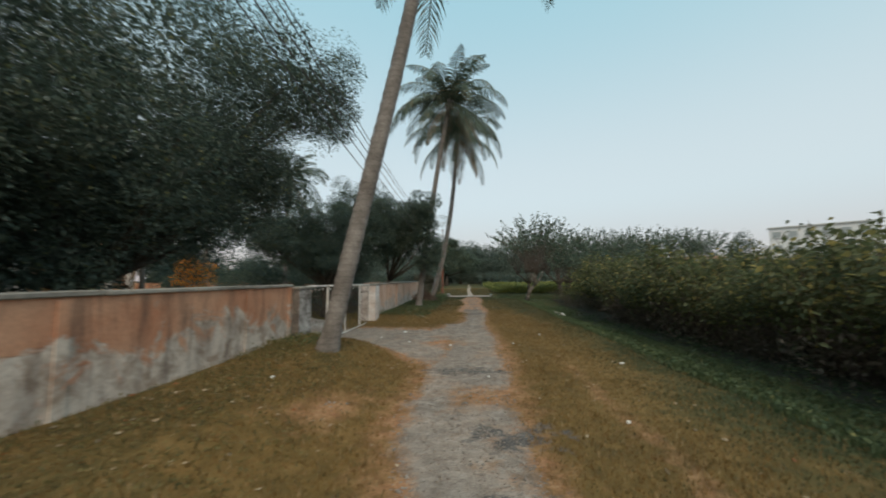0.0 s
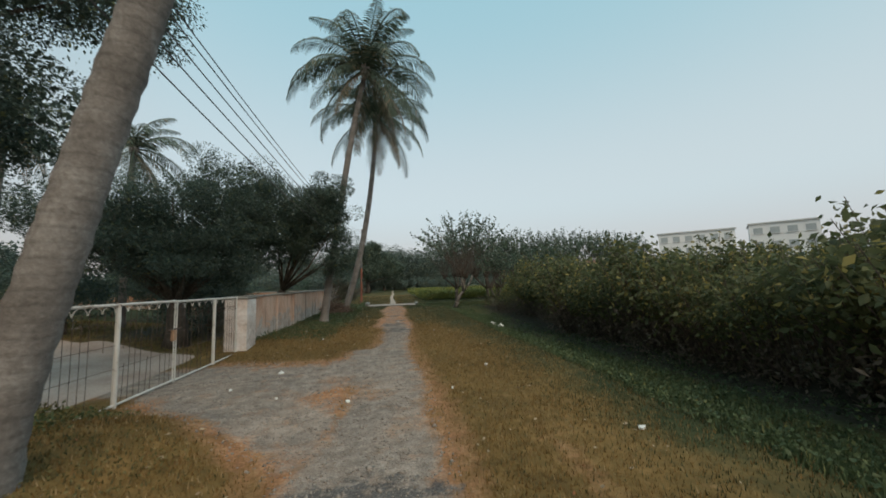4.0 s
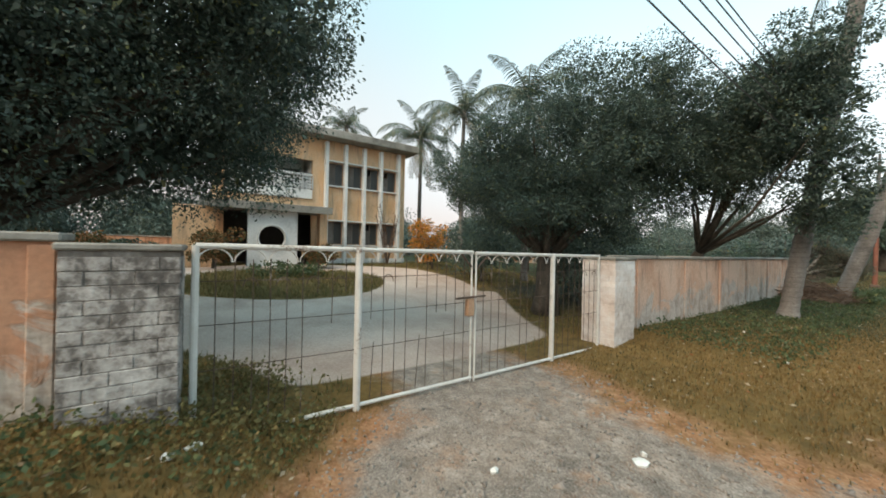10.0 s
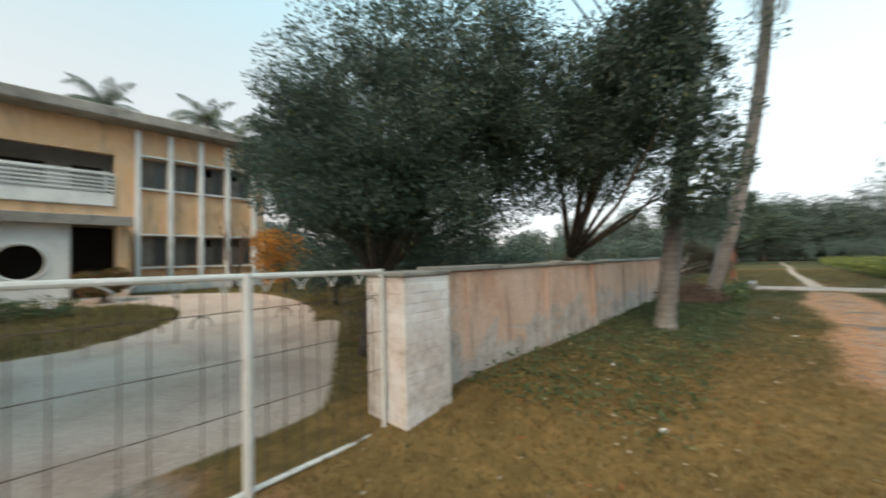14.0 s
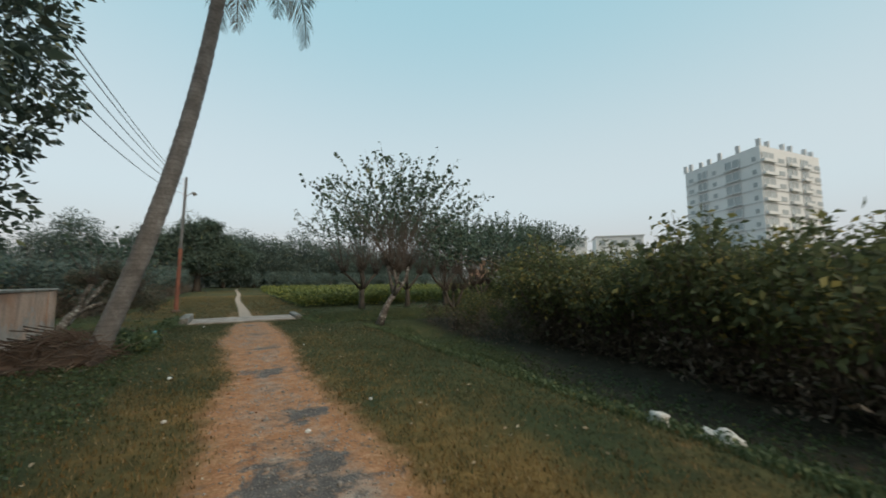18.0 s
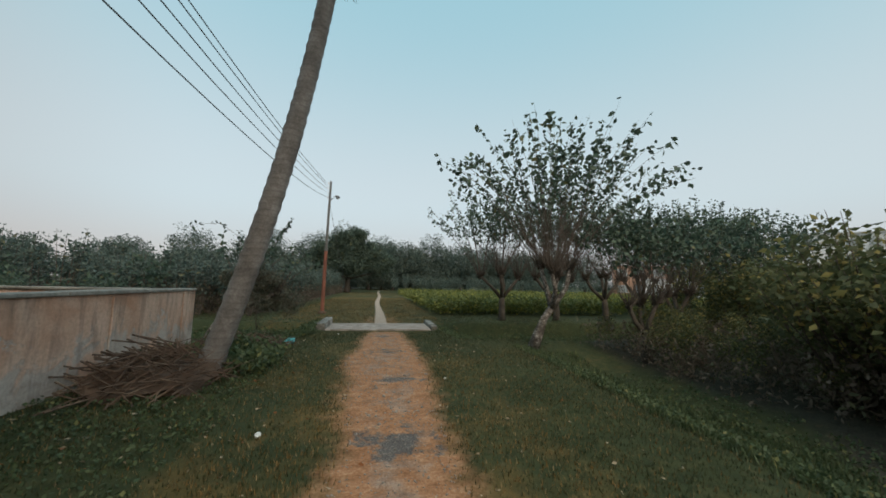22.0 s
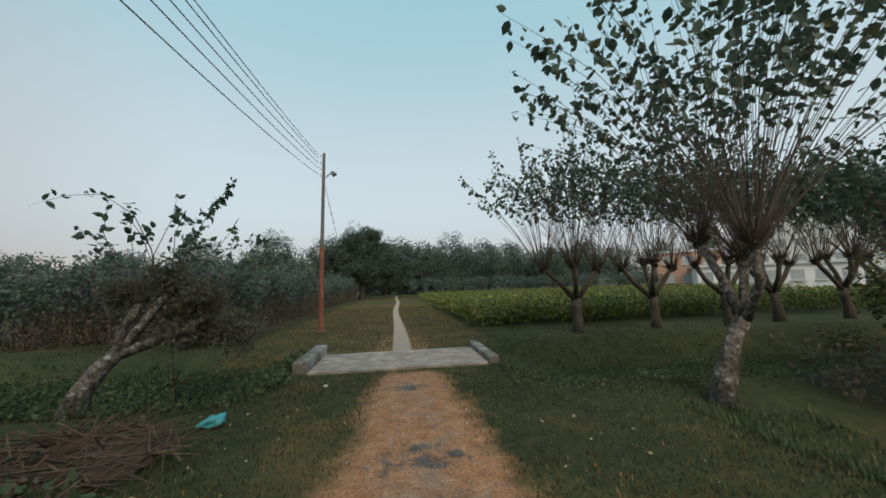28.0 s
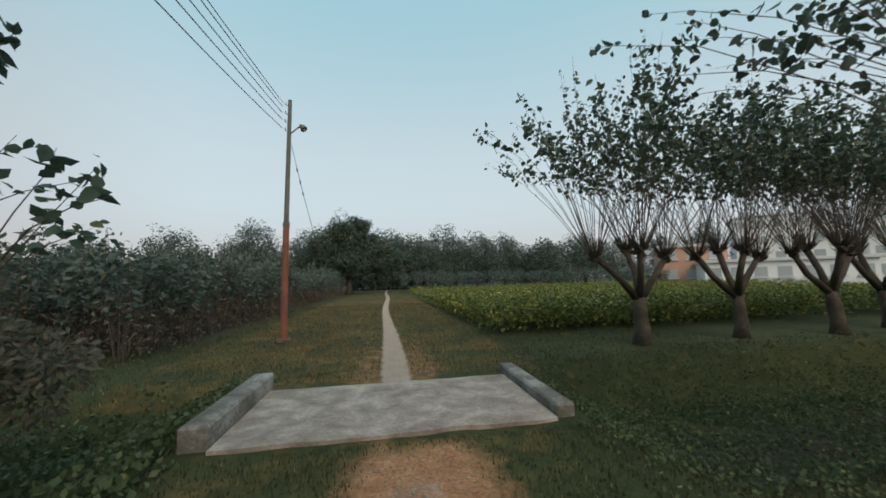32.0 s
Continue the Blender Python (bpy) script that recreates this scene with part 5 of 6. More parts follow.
hm = []
for st, lf in HEDGE:
    e = (tri_mesh("stem_clump", *st), tri_mesh("foliage", *lf), tri_mesh("withered_skirt", *low_leaves(len(hm), 420, 1.1)))
    e[0].materials.append(M_whip)
    e[1].materials.append(M_leafhedge)
    e[2].materials.append(M_withered)
    hm.append(e)
rh = random.Random(8)
row_y = -3.0
count = 0
while row_y < 23.4:
    for row, hx in enumerate((7.75, 8.25)):
        x = hx + rh.uniform(-0.2, 0.2) + 0.9 * float(smoothstep(15, 21, row_y))
        y = row_y + rh.uniform(-0.15, 0.15) + 0.25 * row
        i = rh.randrange(len(hm))
        e = thing("field_shrub", pose(x, y, gz(x, y), 0, -25 if row == 0 else -10, 0) @ pose(0, 0, 0, 0, 0, rh.uniform(0, 360)) @ Matrix.Scale((1.0 + 0.12 * math.sin(y * 1.15) + 0.08 * math.sin(y * 2.7 + 1.0)) * rh.uniform(0.82, 1.05) * (1.2 if rh.random() < 0.14 else 1.0) * (1.24 if 4.2 < y < 5.6 or 16.0 < y < 17.0 else 1.0) * (1.0 + 0.14 * float(smoothstep(16.5, 19.0, y))), 4), "tall leafy field shrub with bare lower stems", "shrub", "shrubs along the ditch")
        for me in hm[i]:
            o = new(me.name.split(".")[0], me)
            o.parent = e
            o["kind"] = "stuff"
        count += 1
    row_y += 0.58
rng = np.random.default_rng(9)
spots = [(9.1 + 1.0 * r + rng.uniform(-0.2, 0.2), y + rng.uniform(-0.25, 0.25)) for r in range(9) for y in np.arange(-4, 23.6, 0.95)]
st = scatter_arrays([h[0] for h in HEDGE], spots, np.random.default_rng(3))
lf = scatter_arrays([h[1] for h in HEDGE], spots, np.random.default_rng(3))
stuff("field_shrub_stems", st, M_whip, "bare brown stems of the field shrubs", "shrub stems")
stuff("field_shrub_mass", lf, M_leafhedge, "mass of tall yellow-green field shrubs", "shrubs")
spots = [(7.9 + 0.75 * r + rng.uniform(-0.3, 0.3), y + rng.uniform(-0.3, 0.3)) for r in range(6) for y in np.arange(23.2, 28.2, 0.7)]
stuff("undergrowth", scatter_arrays([low_leaves(30 + q, 300, 0.9, 0.6) for q in range(3)], spots, np.random.default_rng(11)), M_withered, "withered brown undergrowth below the low pollards", "undergrowth")
stuff("low_growth", scatter_arrays([h[1] for h in HEDGE], spots, np.random.default_rng(12), 0.35, 0.6), M_leafhedge, "straggling low shrubs below the pollards", "shrubs")
spots = [(11.5 + 1.05 * r + rng.uniform(-0.3, 0.3), y + rng.uniform(-0.3, 0.3)) for r in range(7) for y in np.arange(24.0, 31.0, 1.0)]
stuff("thicket", scatter_arrays([h[1] for h in HEDGE], spots, np.random.default_rng(13), 0.95, 1.2), M_leafhedge, "thicket of tall shrubs behind the pollards", "shrubs")
# tall growth on the left beyond the ditch
spots = [(-5.3 - 1.0 * r + rng.uniform(-0.25, 0.25), y + rng.uniform(-0.3, 0.3)) for r in range(10) for y in np.arange(37.4, 74, 1.0 + 0.06 * r)]
spots += [(-5.2 - 1.05 * r, y + rng.uniform(-0.3, 0.3)) for r in range(24) for y in (35.9, 36.8)]
LEFTH = [shrub_arrays(111 + k, t, 0.55, 8, 0.17, 34, 0.38) for k, t in enumerate((2.65, 3.15, 2.4))]
stuff("left_field_stems", scatter_arrays([h[0] for h in LEFTH], spots, np.random.default_rng(4)), M_whip, "bare stems of tall shrubs", "shrub stems")
stuff("left_field_skirt", scatter_arrays([low_leaves(20 + q, 260, 1.2, 0.55) for q in range(3)], spots, np.random.default_rng(4)), M_withered, "withered brown undergrowth below the shrubs", "undergrowth")
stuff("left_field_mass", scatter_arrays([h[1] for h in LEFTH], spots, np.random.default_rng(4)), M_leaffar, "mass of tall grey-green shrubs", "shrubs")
spots = [(-5.5 - 1.2 * r + rng.uniform(-0.3, 0.3), y + rng.uniform(-0.4, 0.4)) for r in range(14) for y in np.arange(27.5, 29.6, 1.0)]
stuff("wall_end_shrubs", scatter_arrays([h[1] for h in LEFTH], spots, np.random.default_rng(6), 0.5, 0.8), M_leafmul, "shrubs growing behind the end of the wall", "shrubs")
# low yellow-green crop
CROP = [shrub_arrays(121 + k, 0.85, 0.30, 6, 0.13, 20, 0.25)[1] for k in range(3)]
spots = [(3.75 + 0.42 * i + rng.uniform(-0.1, 0.1), 36.9 + 0.45 * j + rng.uniform(-0.1, 0.1)) for i in range(26) for j in range(30)]
spots += [(14.8 + 0.62 * i + rng.uniform(-0.15, 0.15), 36.9 + 0.62 * j) for i in range(36) for j in range(10)]
spots += [(3.6 + 0.95 * i + rng.uniform(-0.2, 0.2), 50.6 + 0.95 * j) for i in range(36) for j in range(20)]
stuff("crop", scatter_arrays(CROP, spots, np.random.default_rng(7)), M_leafcrop, "low yellow-green crop in rows", "crop")
spots = [(3.2 + 1.5 * i + rng.uniform(-0.4, 0.4), 72 + 1.6 * j + rng.uniform(-0.4, 0.4)) for i in range(36) for j in range(3)]
spots += [(-9 + 1.1 * i + rng.uniform(-0.3, 0.3), 94 + 1.5 * j) for i in range(17) for j in range(3)]
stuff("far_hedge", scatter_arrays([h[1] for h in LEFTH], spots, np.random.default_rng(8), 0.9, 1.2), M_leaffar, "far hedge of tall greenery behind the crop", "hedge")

# shrubs round the house
for k, (px, py, w, h, mt, lb) in enumerate(((-14.4, 8.5, 0.75, 1.5, M_crotondk, "rusty croton bush beside the porch"), (-14.3, 12.0, 0.55, 0.8, M_crotondk, "small rusty croton bush beside the porch"), (-12.8, 16.4, 1.1, 2.2, M_croton, "bright orange croton bush"), (-15.6, 5.2, 0.8, 1.1, M_crotondk, "rusty low bush by the drive"), (-16.3, 4.2, 0.8, 1.0, M_crotondk, "rusty low bush by the drive"), (-17.6, 2.1, 0.8, 1.1, M_crotondk, "rusty low bush by the drive"), (-18.3, -0.3, 0.9, 1.2, M_leafdark, "dark low bush by the drive"), (-15.0, 6.3, 0.6, 0.8, M_leafdark, "dark low bush by the porch"), (-17.0, 3.2, 0.8, 1.1, M_leafdark, "dark low bush by the drive"), (-18.0, 1.0, 0.9, 1.2, M_crotondk, "rusty low bush by the drive"), (-18.5, -1.5, 1.0, 1.3, M_leafdark, "dark low bush by the drive"), (-14.8, 17.6, 0.9, 1.4, M_leafdark, "dark bush at the corner of the house"), (-11.2, 17.4, 1.4, 2.2, M_leafdark, "dark bush in the garden"), (-9.8, 16.6, 1.3, 2.2, M_leafdark, "dark bush in the garden"))):
    z = gz(px, py)
    broad_tree("garden_bush", (px, py, z), [(px, py, z + h * 0.55, w, w, h * 0.5)], 3200, 0.10, mt, lb, 130 + k, 0.05, category="bush", fork=0.15, group="garden bushes", per=12)
for k, (px, py, w, h) in enumerate(((-5.4, 0.8, 1.3, 3.2), (-5.6, 3.0, 1.4, 3.4), (-5.4, -1.6, 1.3, 3.2), (-5.9, 4.9, 1.2, 2.6), (-7.6, 2.2, 1.5, 3.2), (-7.8, -0.6, 1.5, 3.2), (-6.4, -3.6, 1.5, 3.4), (-6.0, 17.8, 1.6, 1.9), (-6.6, 21.0, 1.5, 1.6), (-5.4, 23.6, 0.9, 1.4), (-9.0, 20.4, 1.8, 2.8), (-12.0, 21.6, 2.0, 2.8), (-15.5, 22.4, 2.0, 2.8), (-19.0, 22.5, 2.0, 2.8), (-7.8, 22.8, 1.6, 2.2))):
    z = gz(px, py)
    broad_tree("wall_bush", (px, py, z), [(px, py, z + h * 0.5, w * 0.9, w, h * 0.5)], 5200, 0.10, M_leafdark, "dark bush growing behind the boundary wall", 150 + k, 0.05, category="bush", fork=0.15, group="bushes behind the wall", per=14)


def bare_shrub(x, y, tall, wide, seed, label):
    rnd = random.Random(seed)
    root = thing("bare_shrub", (x, y, gz(x, y)), label, "shrub")
    for k in range(11):
        a = rnd.uniform(0, 6.283)
        e = Vector((math.cos(a) * wide * rnd.uniform(0.3, 1), math.sin(a) * wide * rnd.uniform(0.3, 1), tall * rnd.uniform(0.65, 1)))
        g = Geo().tube([(0, 0, -0.1), tuple(e * 0.5 + Vector((rnd.uniform(-0.1, 0.1), rnd.uniform(-0.1, 0.1), 0.15))), tuple(e)], [0.03, 0.018, 0.006], 5)
        for _ in range(7):
            p0 = e * rnd.uniform(0.4, 0.95)
            g.tube([tuple(p0), tuple(p0 + Vector((rnd.uniform(-0.35, 0.35), rnd.uniform(-0.35, 0.35), rnd.uniform(0.1, 0.45))))], [0.009, 0.003], 4)
        part("branch", g, M_dry, root)


bare_shrub(-15.9, 15.7, 3.1, 0.9, 7, "leafless reddish shrub before the house front")


# ---------------------------------------------------------------- culvert, pole and wires
root = thing("culvert", (0.66, 30.78, 0), "worn concrete culvert slab with low mossy kerbs", "culvert", kind="structure")
g = Geo()
N, Mq = 24, 12
vs, fs = [], []
for j in range(Mq + 1):
    for i in range(N + 1):
        x, y = -1.80 + 3.60 * i / N, 1.85 * j / Mq
        edge = 0.05 * noise.noise(Vector((x * 2.3, y * 2.3, 4))) if j in (0, Mq) else 0
        vs.append((x, y + edge, 0.045 + 0.012 * noise.noise(Vector((x, y, 0)))))
for j in range(Mq):
    for i in range(N):
        a = j * (N + 1) + i
        fs.append((a, a + 1, a + N + 2, a + N + 1))
n0 = len(vs)
for i in range(N + 1):
    vs.append((vs[i][0], vs[i][1] + 0.01, -0.45))
for i in range(N):
    fs.append((n0 + i, n0 + i + 1, i + 1, i))
part("slab", g.add(vs, fs), M_concrete, root, "pale scuffed concrete deck")
for x0, x1, hgt in ((-2.11, -1.82, 0.25), (1.82, 2.06, 0.16)):
    part("kerb", Geo().box(x0, x1, 0.08, 2.12, -0.5, hgt, 0.025), M_kerb, root, "mossy concrete kerb")

root = thing("utility_pole", (-2.25, 37.35, gz(-2.25, 37.35)), "steel utility pole, red-painted below and grey above", "utility pole")
part("lower_shaft", Geo().tube([(0, 0, -0.2), (0.03, 0, 3.3)], [0.10, 0.085], 12), M_polered, root, "red oxide painted shaft")
part("upper_shaft", Geo().tube([(0.03, 0, 3.3), (0.09, 0, 7.0)], [0.072, 0.055], 12), M_pole, root)
part("collar", Geo().tube([(0.03, 0, 3.24), (0.03, 0, 3.36)], 0.098, 12), M_pole, root)
part("foot", Geo().lump((0, 0, 0.02), (0.2, 0.2, 0.12), 3, 0.2), M_dry, root)
part("lamp_arm", Geo().tube([(0.08, 0, 5.95), (0.30, -0.05, 6.12), (0.42, -0.08, 6.20)], 0.018, 6), M_pole, root)
lamp = part("lamp_head", Geo().tube([(0.38, -0.07, 6.22), (0.46, -0.09, 6.16), (0.52, -0.11, 6.08)], [0.03, 0.085, 0.10], 10), M_pole, root, "small grey lamp shade")
part("bulb", Geo().lump((0.50, -0.105, 6.08), (0.04, 0.04, 0.05), 1, 0.0), M_litter, lamp)
for z, s in ((6.88, -1), (6.62, -1), (6.36, -1), (6.10, -1)):
    part("insulator", Geo().tube([(0.085 + 0.05 * s, 0, z - 0.05), (0.085 + 0.12 * s, 0, z - 0.02), (0.085 + 0.12 * s, 0, z + 0.05)], [0.012, 0.022, 0.03], 8), M_litter, root, "white insulator")
part("stay", Geo().tube([(0.08, 0.02, 5.9), (0.30, 0.5, 4.6), (0.75, 1.2, 2.4), (1.35, 2.2, 0.0)], 0.008, 5), M_wire, root, "slack stay wire")
for k in range(3):
    part("stay_insulator", Geo().tube([(0.22 + 0.06 * k, 0.33 + 0.12 * k, 5.05 - 0.33 * k), (0.235 + 0.06 * k, 0.36 + 0.12 * k, 4.95 - 0.33 * k)], 0.02, 6), M_dark, root)
back = thing("utility_pole", (-1.38, -9.0, gz(-1.38, -9.0)), "grey steel utility pole on the verge", "utility pole")
part("shaft", Geo().tube([(0, 0, -0.2), (0, 0, 7.0)], [0.11, 0.07], 12), M_pole, back)
for k in (0.0, 0.33, 0.59, 0.84, 1.0):
    a = Vector((-2.37, 37.35, 6.15 + 0.78 * k))
    b = Vector((-1.48 - 0.12 * k, -9.0, 6.18 + 0.5 * k))
    pts = []
    for i in range(33):
        s_ = i / 32
        q = a.lerp(b, s_)
        q.z -= (2.15 - 0.5 * k) * 4 * s_ * (1 - s_)
        pts.append(tuple(q))
    tagged(part("overhead_wire", Geo().tube(pts, 0.0095, 5), M_wire), "thin grey overhead power line", "power line", "overhead wires")

# ---------------------------------------------------------------- far buildings
def face_frame(a, b):
    """The pose of a facade that runs from a to b on the ground, x along it and -y outwards."""
    d = Vector((b[0] - a[0], b[1] - a[1], 0))
    return Matrix.Translation((a[0], a[1], 0)) @ Euler((0, 0, math.atan2(d.y, d.x))).to_matrix().to_4x4(), d.length


def tower():
    C, Lc, Rc = (104.9, 44.5), (114.9, 64.6), (129.9, 40.0)
    Bk = (Lc[0] + Rc[0] - C[0], Lc[1] + Rc[1] - C[1])
    H = 32.2
    root = thing("apartment_tower", (C[0], C[1], 0), "white ten-storey apartment tower with roof stubs", "apartment building")
    inv = Matrix.Translation((-C[0], -C[1], 0))
    g = Geo()
    base = [C, Rc, Bk, Lc]
    vs = [(x - C[0], y - C[1], z) for z in (0, H) for x, y in base]
    part("wall", g.add(vs, [(3, 2, 1, 0), (4, 5, 6, 7), (0, 1, 5, 4), (1, 2, 6, 5), (2, 3, 7, 6), (3, 0, 4, 7)]), M_tower, root)
    for name, a, b, bays in (("west", Lc, C, ((0.09, 0.07), (0.27, 0.14), (0.44, 0.05), (0.68, 0.18), (0.93, 0.04))), ("south", C, Rc, ((0.11, 0.18), (0.33, 0.09), (0.50, 0.15), (0.72, 0.12), (0.83, 0.05), (0.95, 0.09)))):
        m, ln = face_frame(a, b)
        m = inv @ m
        for s in range(10):
            z0 = 1.2 + s * 3.15
            band = part("floor_band", Geo().box(0.05, ln - 0.05, -0.14, -0.004, z0 - 0.75, z0 - 0.45), M_band, root)
            band.matrix_basis = m
            for c, w in bays:
                x0, x1 = ln * (c - w / 2), ln * (c + w / 2)
                hh = 2.0 if w > 0.1 else 1.1
                win = part("window", Geo().box(x0, x1, -0.10, -0.02, z0, z0 + hh), M_farpane, root, "grey window bay")
                win.matrix_basis = m
                if w > 0.1:
                    for q in (x0, (x0 + x1) / 2, x1):
                        o = part("mullion", Geo().box(q - 0.09, q + 0.09, -0.2, -0.101, z0, z0 + hh), M_tower, win)
                    part("balcony", Geo().box(x0 - 0.2, x1 + 0.2, -0.75, -0.201, z0 - 0.42, z0 + 0.25 if name == "south" else z0 - 0.2), M_tower, win)
    part("parapet", Geo().add([(x - C[0], y - C[1], z) for z in (H + 0.003, H + 0.8) for x, y in base], [(4, 5, 6, 7), (0, 1, 5, 4), (1, 2, 6, 5), (2, 3, 7, 6), (3, 0, 4, 7)]), M_tower, root)
    rt = random.Random(2)
    for a, b, ss in ((Lc, C, (0.03, 0.12, 0.28, 0.40, 0.55, 0.78)), (C, Rc, (0.02, 0.15, 0.40, 0.53, 0.78, 0.90))):
        for s in ss:
            x, y = a[0] + (b[0] - a[0]) * s - C[0] + 0.8, a[1] + (b[1] - a[1]) * s - C[1] + 0.6
            part("column_stub", Geo().box(x - 0.42, x + 0.42, y - 0.42, y + 0.42, H + 0.8, H + 2.6 + rt.uniform(-0.3, 0.4), 0.05), M_band, root, "unfinished concrete column stub")


tower()


def low_block(x, y, w, d, h, yaw, storeys, cols, mat, label):
    root = thing("low_building", (x, y, 0, 0, 0, yaw), label, "building", "far low buildings")
    part("wall", Geo().box(-w / 2, w / 2, 0, d, 0, h), mat, root)
    part("roof", Geo().box(-w / 2 - 0.3, w / 2 + 0.3, -0.3, d + 0.3, h + 0.003, h + 0.35, 0.03), M_band, root)
    for s in range(storeys):
        for c in range(cols):
            cx = -w / 2 + w * (c + 0.5) / cols
            z0 = 1.0 + s * (h / storeys)
            win = part("window", Geo().box(cx - w / cols * 0.28, cx + w / cols * 0.28, -0.05, -0.004, z0, z0 + h / storeys * 0.42), M_farpane, root)
            part("sill", Geo().box(cx - w / cols * 0.33, cx + w / cols * 0.33, -0.2, -0.006, z0 - 0.18, z0 - 0.02), M_band, win)


low_block(78, 82, 16, 9, 12.6, -43, 4, 6, M_tower, "white four-storey block behind the fields")
low_block(92, 72, 12, 9, 13.4, -48, 4, 4, M_tower, "white block with roof terrace behind the fields")
low_block(46, 60, 15, 8, 2.8, -38, 1, 7, M_tower, "long low white building behind the crop")
low_block(44, 70, 8, 7, 5.4, -34, 2, 3, M_farred, "terracotta-painted house behind the crop")
low_block(61, 47, 14, 8, 3.1, -55, 1, 6, M_tower, "long low white building behind the crop")
low_block(104, 55, 16, 12, 9.0, -60, 3, 5, M_tower, "white low block at the foot of the tower")

# low wall at the back of the garden
root = thing("garden_wall", (-24, -14, 0.6), "low brown garden wall", "wall", kind="structure")
part("wall_face", Geo().box(-0.1, 0.1, 0, 22, -0.3, 1.25), M_wall, root)
part("coping", Geo().box(-0.14, 0.14, 0, 22, 1.253, 1.32, 0.01), M_coping, root)
root = thing("garden_wall", (-26.5, 26.0, 0.3), "low garden wall behind the trees", "wall", kind="structure")
part("wall_face", Geo().box(0, 13.6, 0.0, 0.2, -0.3, 1.2), M_wall, root)


# ---------------------------------------------------------------- small things on the ground
def sack(x, y, s, seed, label):
    ob = part("dumped_sack", Geo().lump((0, 0, s[2] * 0.7), s, seed, 0.32, 3), M_whiterock, smooth=True)
    ob.matrix_basis = pose(x, y, gz(x, y) + 0.0, 0, 0, seed * 47)
    tagged(ob, label, "sack", "dumped sacks")


sack(4.80, 17.62, (0.17, 0.12, 0.10), 1, "dirty white sack half sunk in ditch grass")
sack(4.95, 17.05, (0.19, 0.13, 0.11), 2, "dirty white sack half sunk in ditch grass")
ob = part("plastic_bag", Geo().lump((0, 0, 0.06), (0.14, 0.11, 0.08), 5, 0.3, 3), M_teal, smooth=True)
ob.matrix_basis = pose(-1.72, 28.5, gz(-1.72, 28.5), 0, 0, 20)
tagged(ob, "crumpled teal plastic bag on the grass", "plastic bag")
rl = random.Random(14)
for x, y, s in ((-1.39, 10.82, 0.13), (-1.43, 10.95, 0.06), (-2.83, 8.22, 0.12), (-2.7, 8.1, 0.07), (0.11, 8.92, 0.10), (3.55, 7.3, 0.11), (0.98, 19.28, 0.07), (-0.63, 22.59, 0.09), (1.9, 19.9, 0.05), (-1.9, 9.9, 0.06), (-1.0, 9.3, 0.05), (0.9, 6.2, 0.05), (1.7, 9.2, 0.05), (-0.62, 29.9, 0.09), (2.2, 16.0, 0.05), (-0.4, 20.4, 0.05), (1.8, 24.6, 0.05), (2.6, 10.5, 0.06), (-2.2, 16.2, 0.05), (-1.4, 14.9, 0.06), (-2.0, 4.6, 0.06), (2.4, 4.4, 0.05)):
    g = Geo()
    n = 7
    top = [(s * 0.5 * math.cos(6.283 * k / n) * rl.uniform(0.7, 1.2), s * 0.4 * math.sin(6.283 * k / n) * rl.uniform(0.7, 1.2), 0.012 + rl.uniform(0, 0.02)) for k in range(n)]
    g.add(top + [(a * 0.9, b * 0.9, 0.0) for a, b, _ in top] + [(0, 0, 0.035)], [(k, (k + 1) % n, 2 * n) for k in range(n)] + [((k + 1) % n, k, n + k, n + (k + 1) % n) for k in range(n)])
    ob = part("litter_scrap", g, M_litter)
    ob.matrix_basis = pose(x, y, gz(x, y) + 0.004, 0, 0, rl.uniform(0, 360))
    tagged(ob, "white scrap of litter lying on the ground", "litter", "litter scraps")


def brush_pile(x, y, rx, ry, h, n, seed, label):
    """A heap of cut dry branches."""
    rnd = random.Random(seed)
    root = thing("brush_pile", (x, y, gz(x, y)), label, "brush pile", "brush piles")
    mound = part("mound", Geo().lump((0, 0, 0.0), (rx * 0.8, ry * 0.8, h * 0.62), seed, 0.25, 3), M_dry, root)
    for _ in range(n):
        a, r = rnd.uniform(0, 6.283), rnd.random() ** 0.6
        cx, cy = math.cos(a) * rx * r, math.sin(a) * ry * r
        z = h * (1 - r * r) * rnd.uniform(0.55, 1.05) + 0.03
        d = rnd.gauss(0.5, 0.9)
        ln = rnd.uniform(0.3, 0.9)
        dx, dy, dz = math.cos(d) * ln, math.sin(d) * ln, rnd.uniform(-0.2, 0.2)
        g = Geo().tube([(cx - dx / 2, cy - dy / 2, max(0.01, z - dz)), (cx + rnd.uniform(-0.04, 0.04), cy, z + 0.03), (cx + dx / 2, cy + dy / 2, max(0.01, z + dz))], [0.012, 0.009, 0.004], 4)
        part("branch", g, M_dry, root)
    return root


brush_pile(-2.45, 24.1, 0.85, 0.90, 0.52, 260, 3, "heap of cut brown branches against the wall")
brush_pile(-2.5, 27.35, 0.95, 0.85, 0.13, 230, 4, "flat litter of reddish dry twigs")

broad_tree("vine_tangle", (-3.1, 30.0, gz(-3.1, 30.0)), [(-3.4, 30.0, 1.75, 0.75, 0.5, 0.42), (-2.75, 30.1, 1.62, 0.55, 0.45, 0.36), (-3.0, 30.1, 1.1, 0.9, 0.5, 0.35), (-2.3, 30.2, 0.95, 0.5, 0.4, 0.3)], 9000, 0.075, M_vine, "tangle of withered vines hung on the bent stump", 95, 0.012, limb_mat=M_dry, category="vines", fork=0.3)

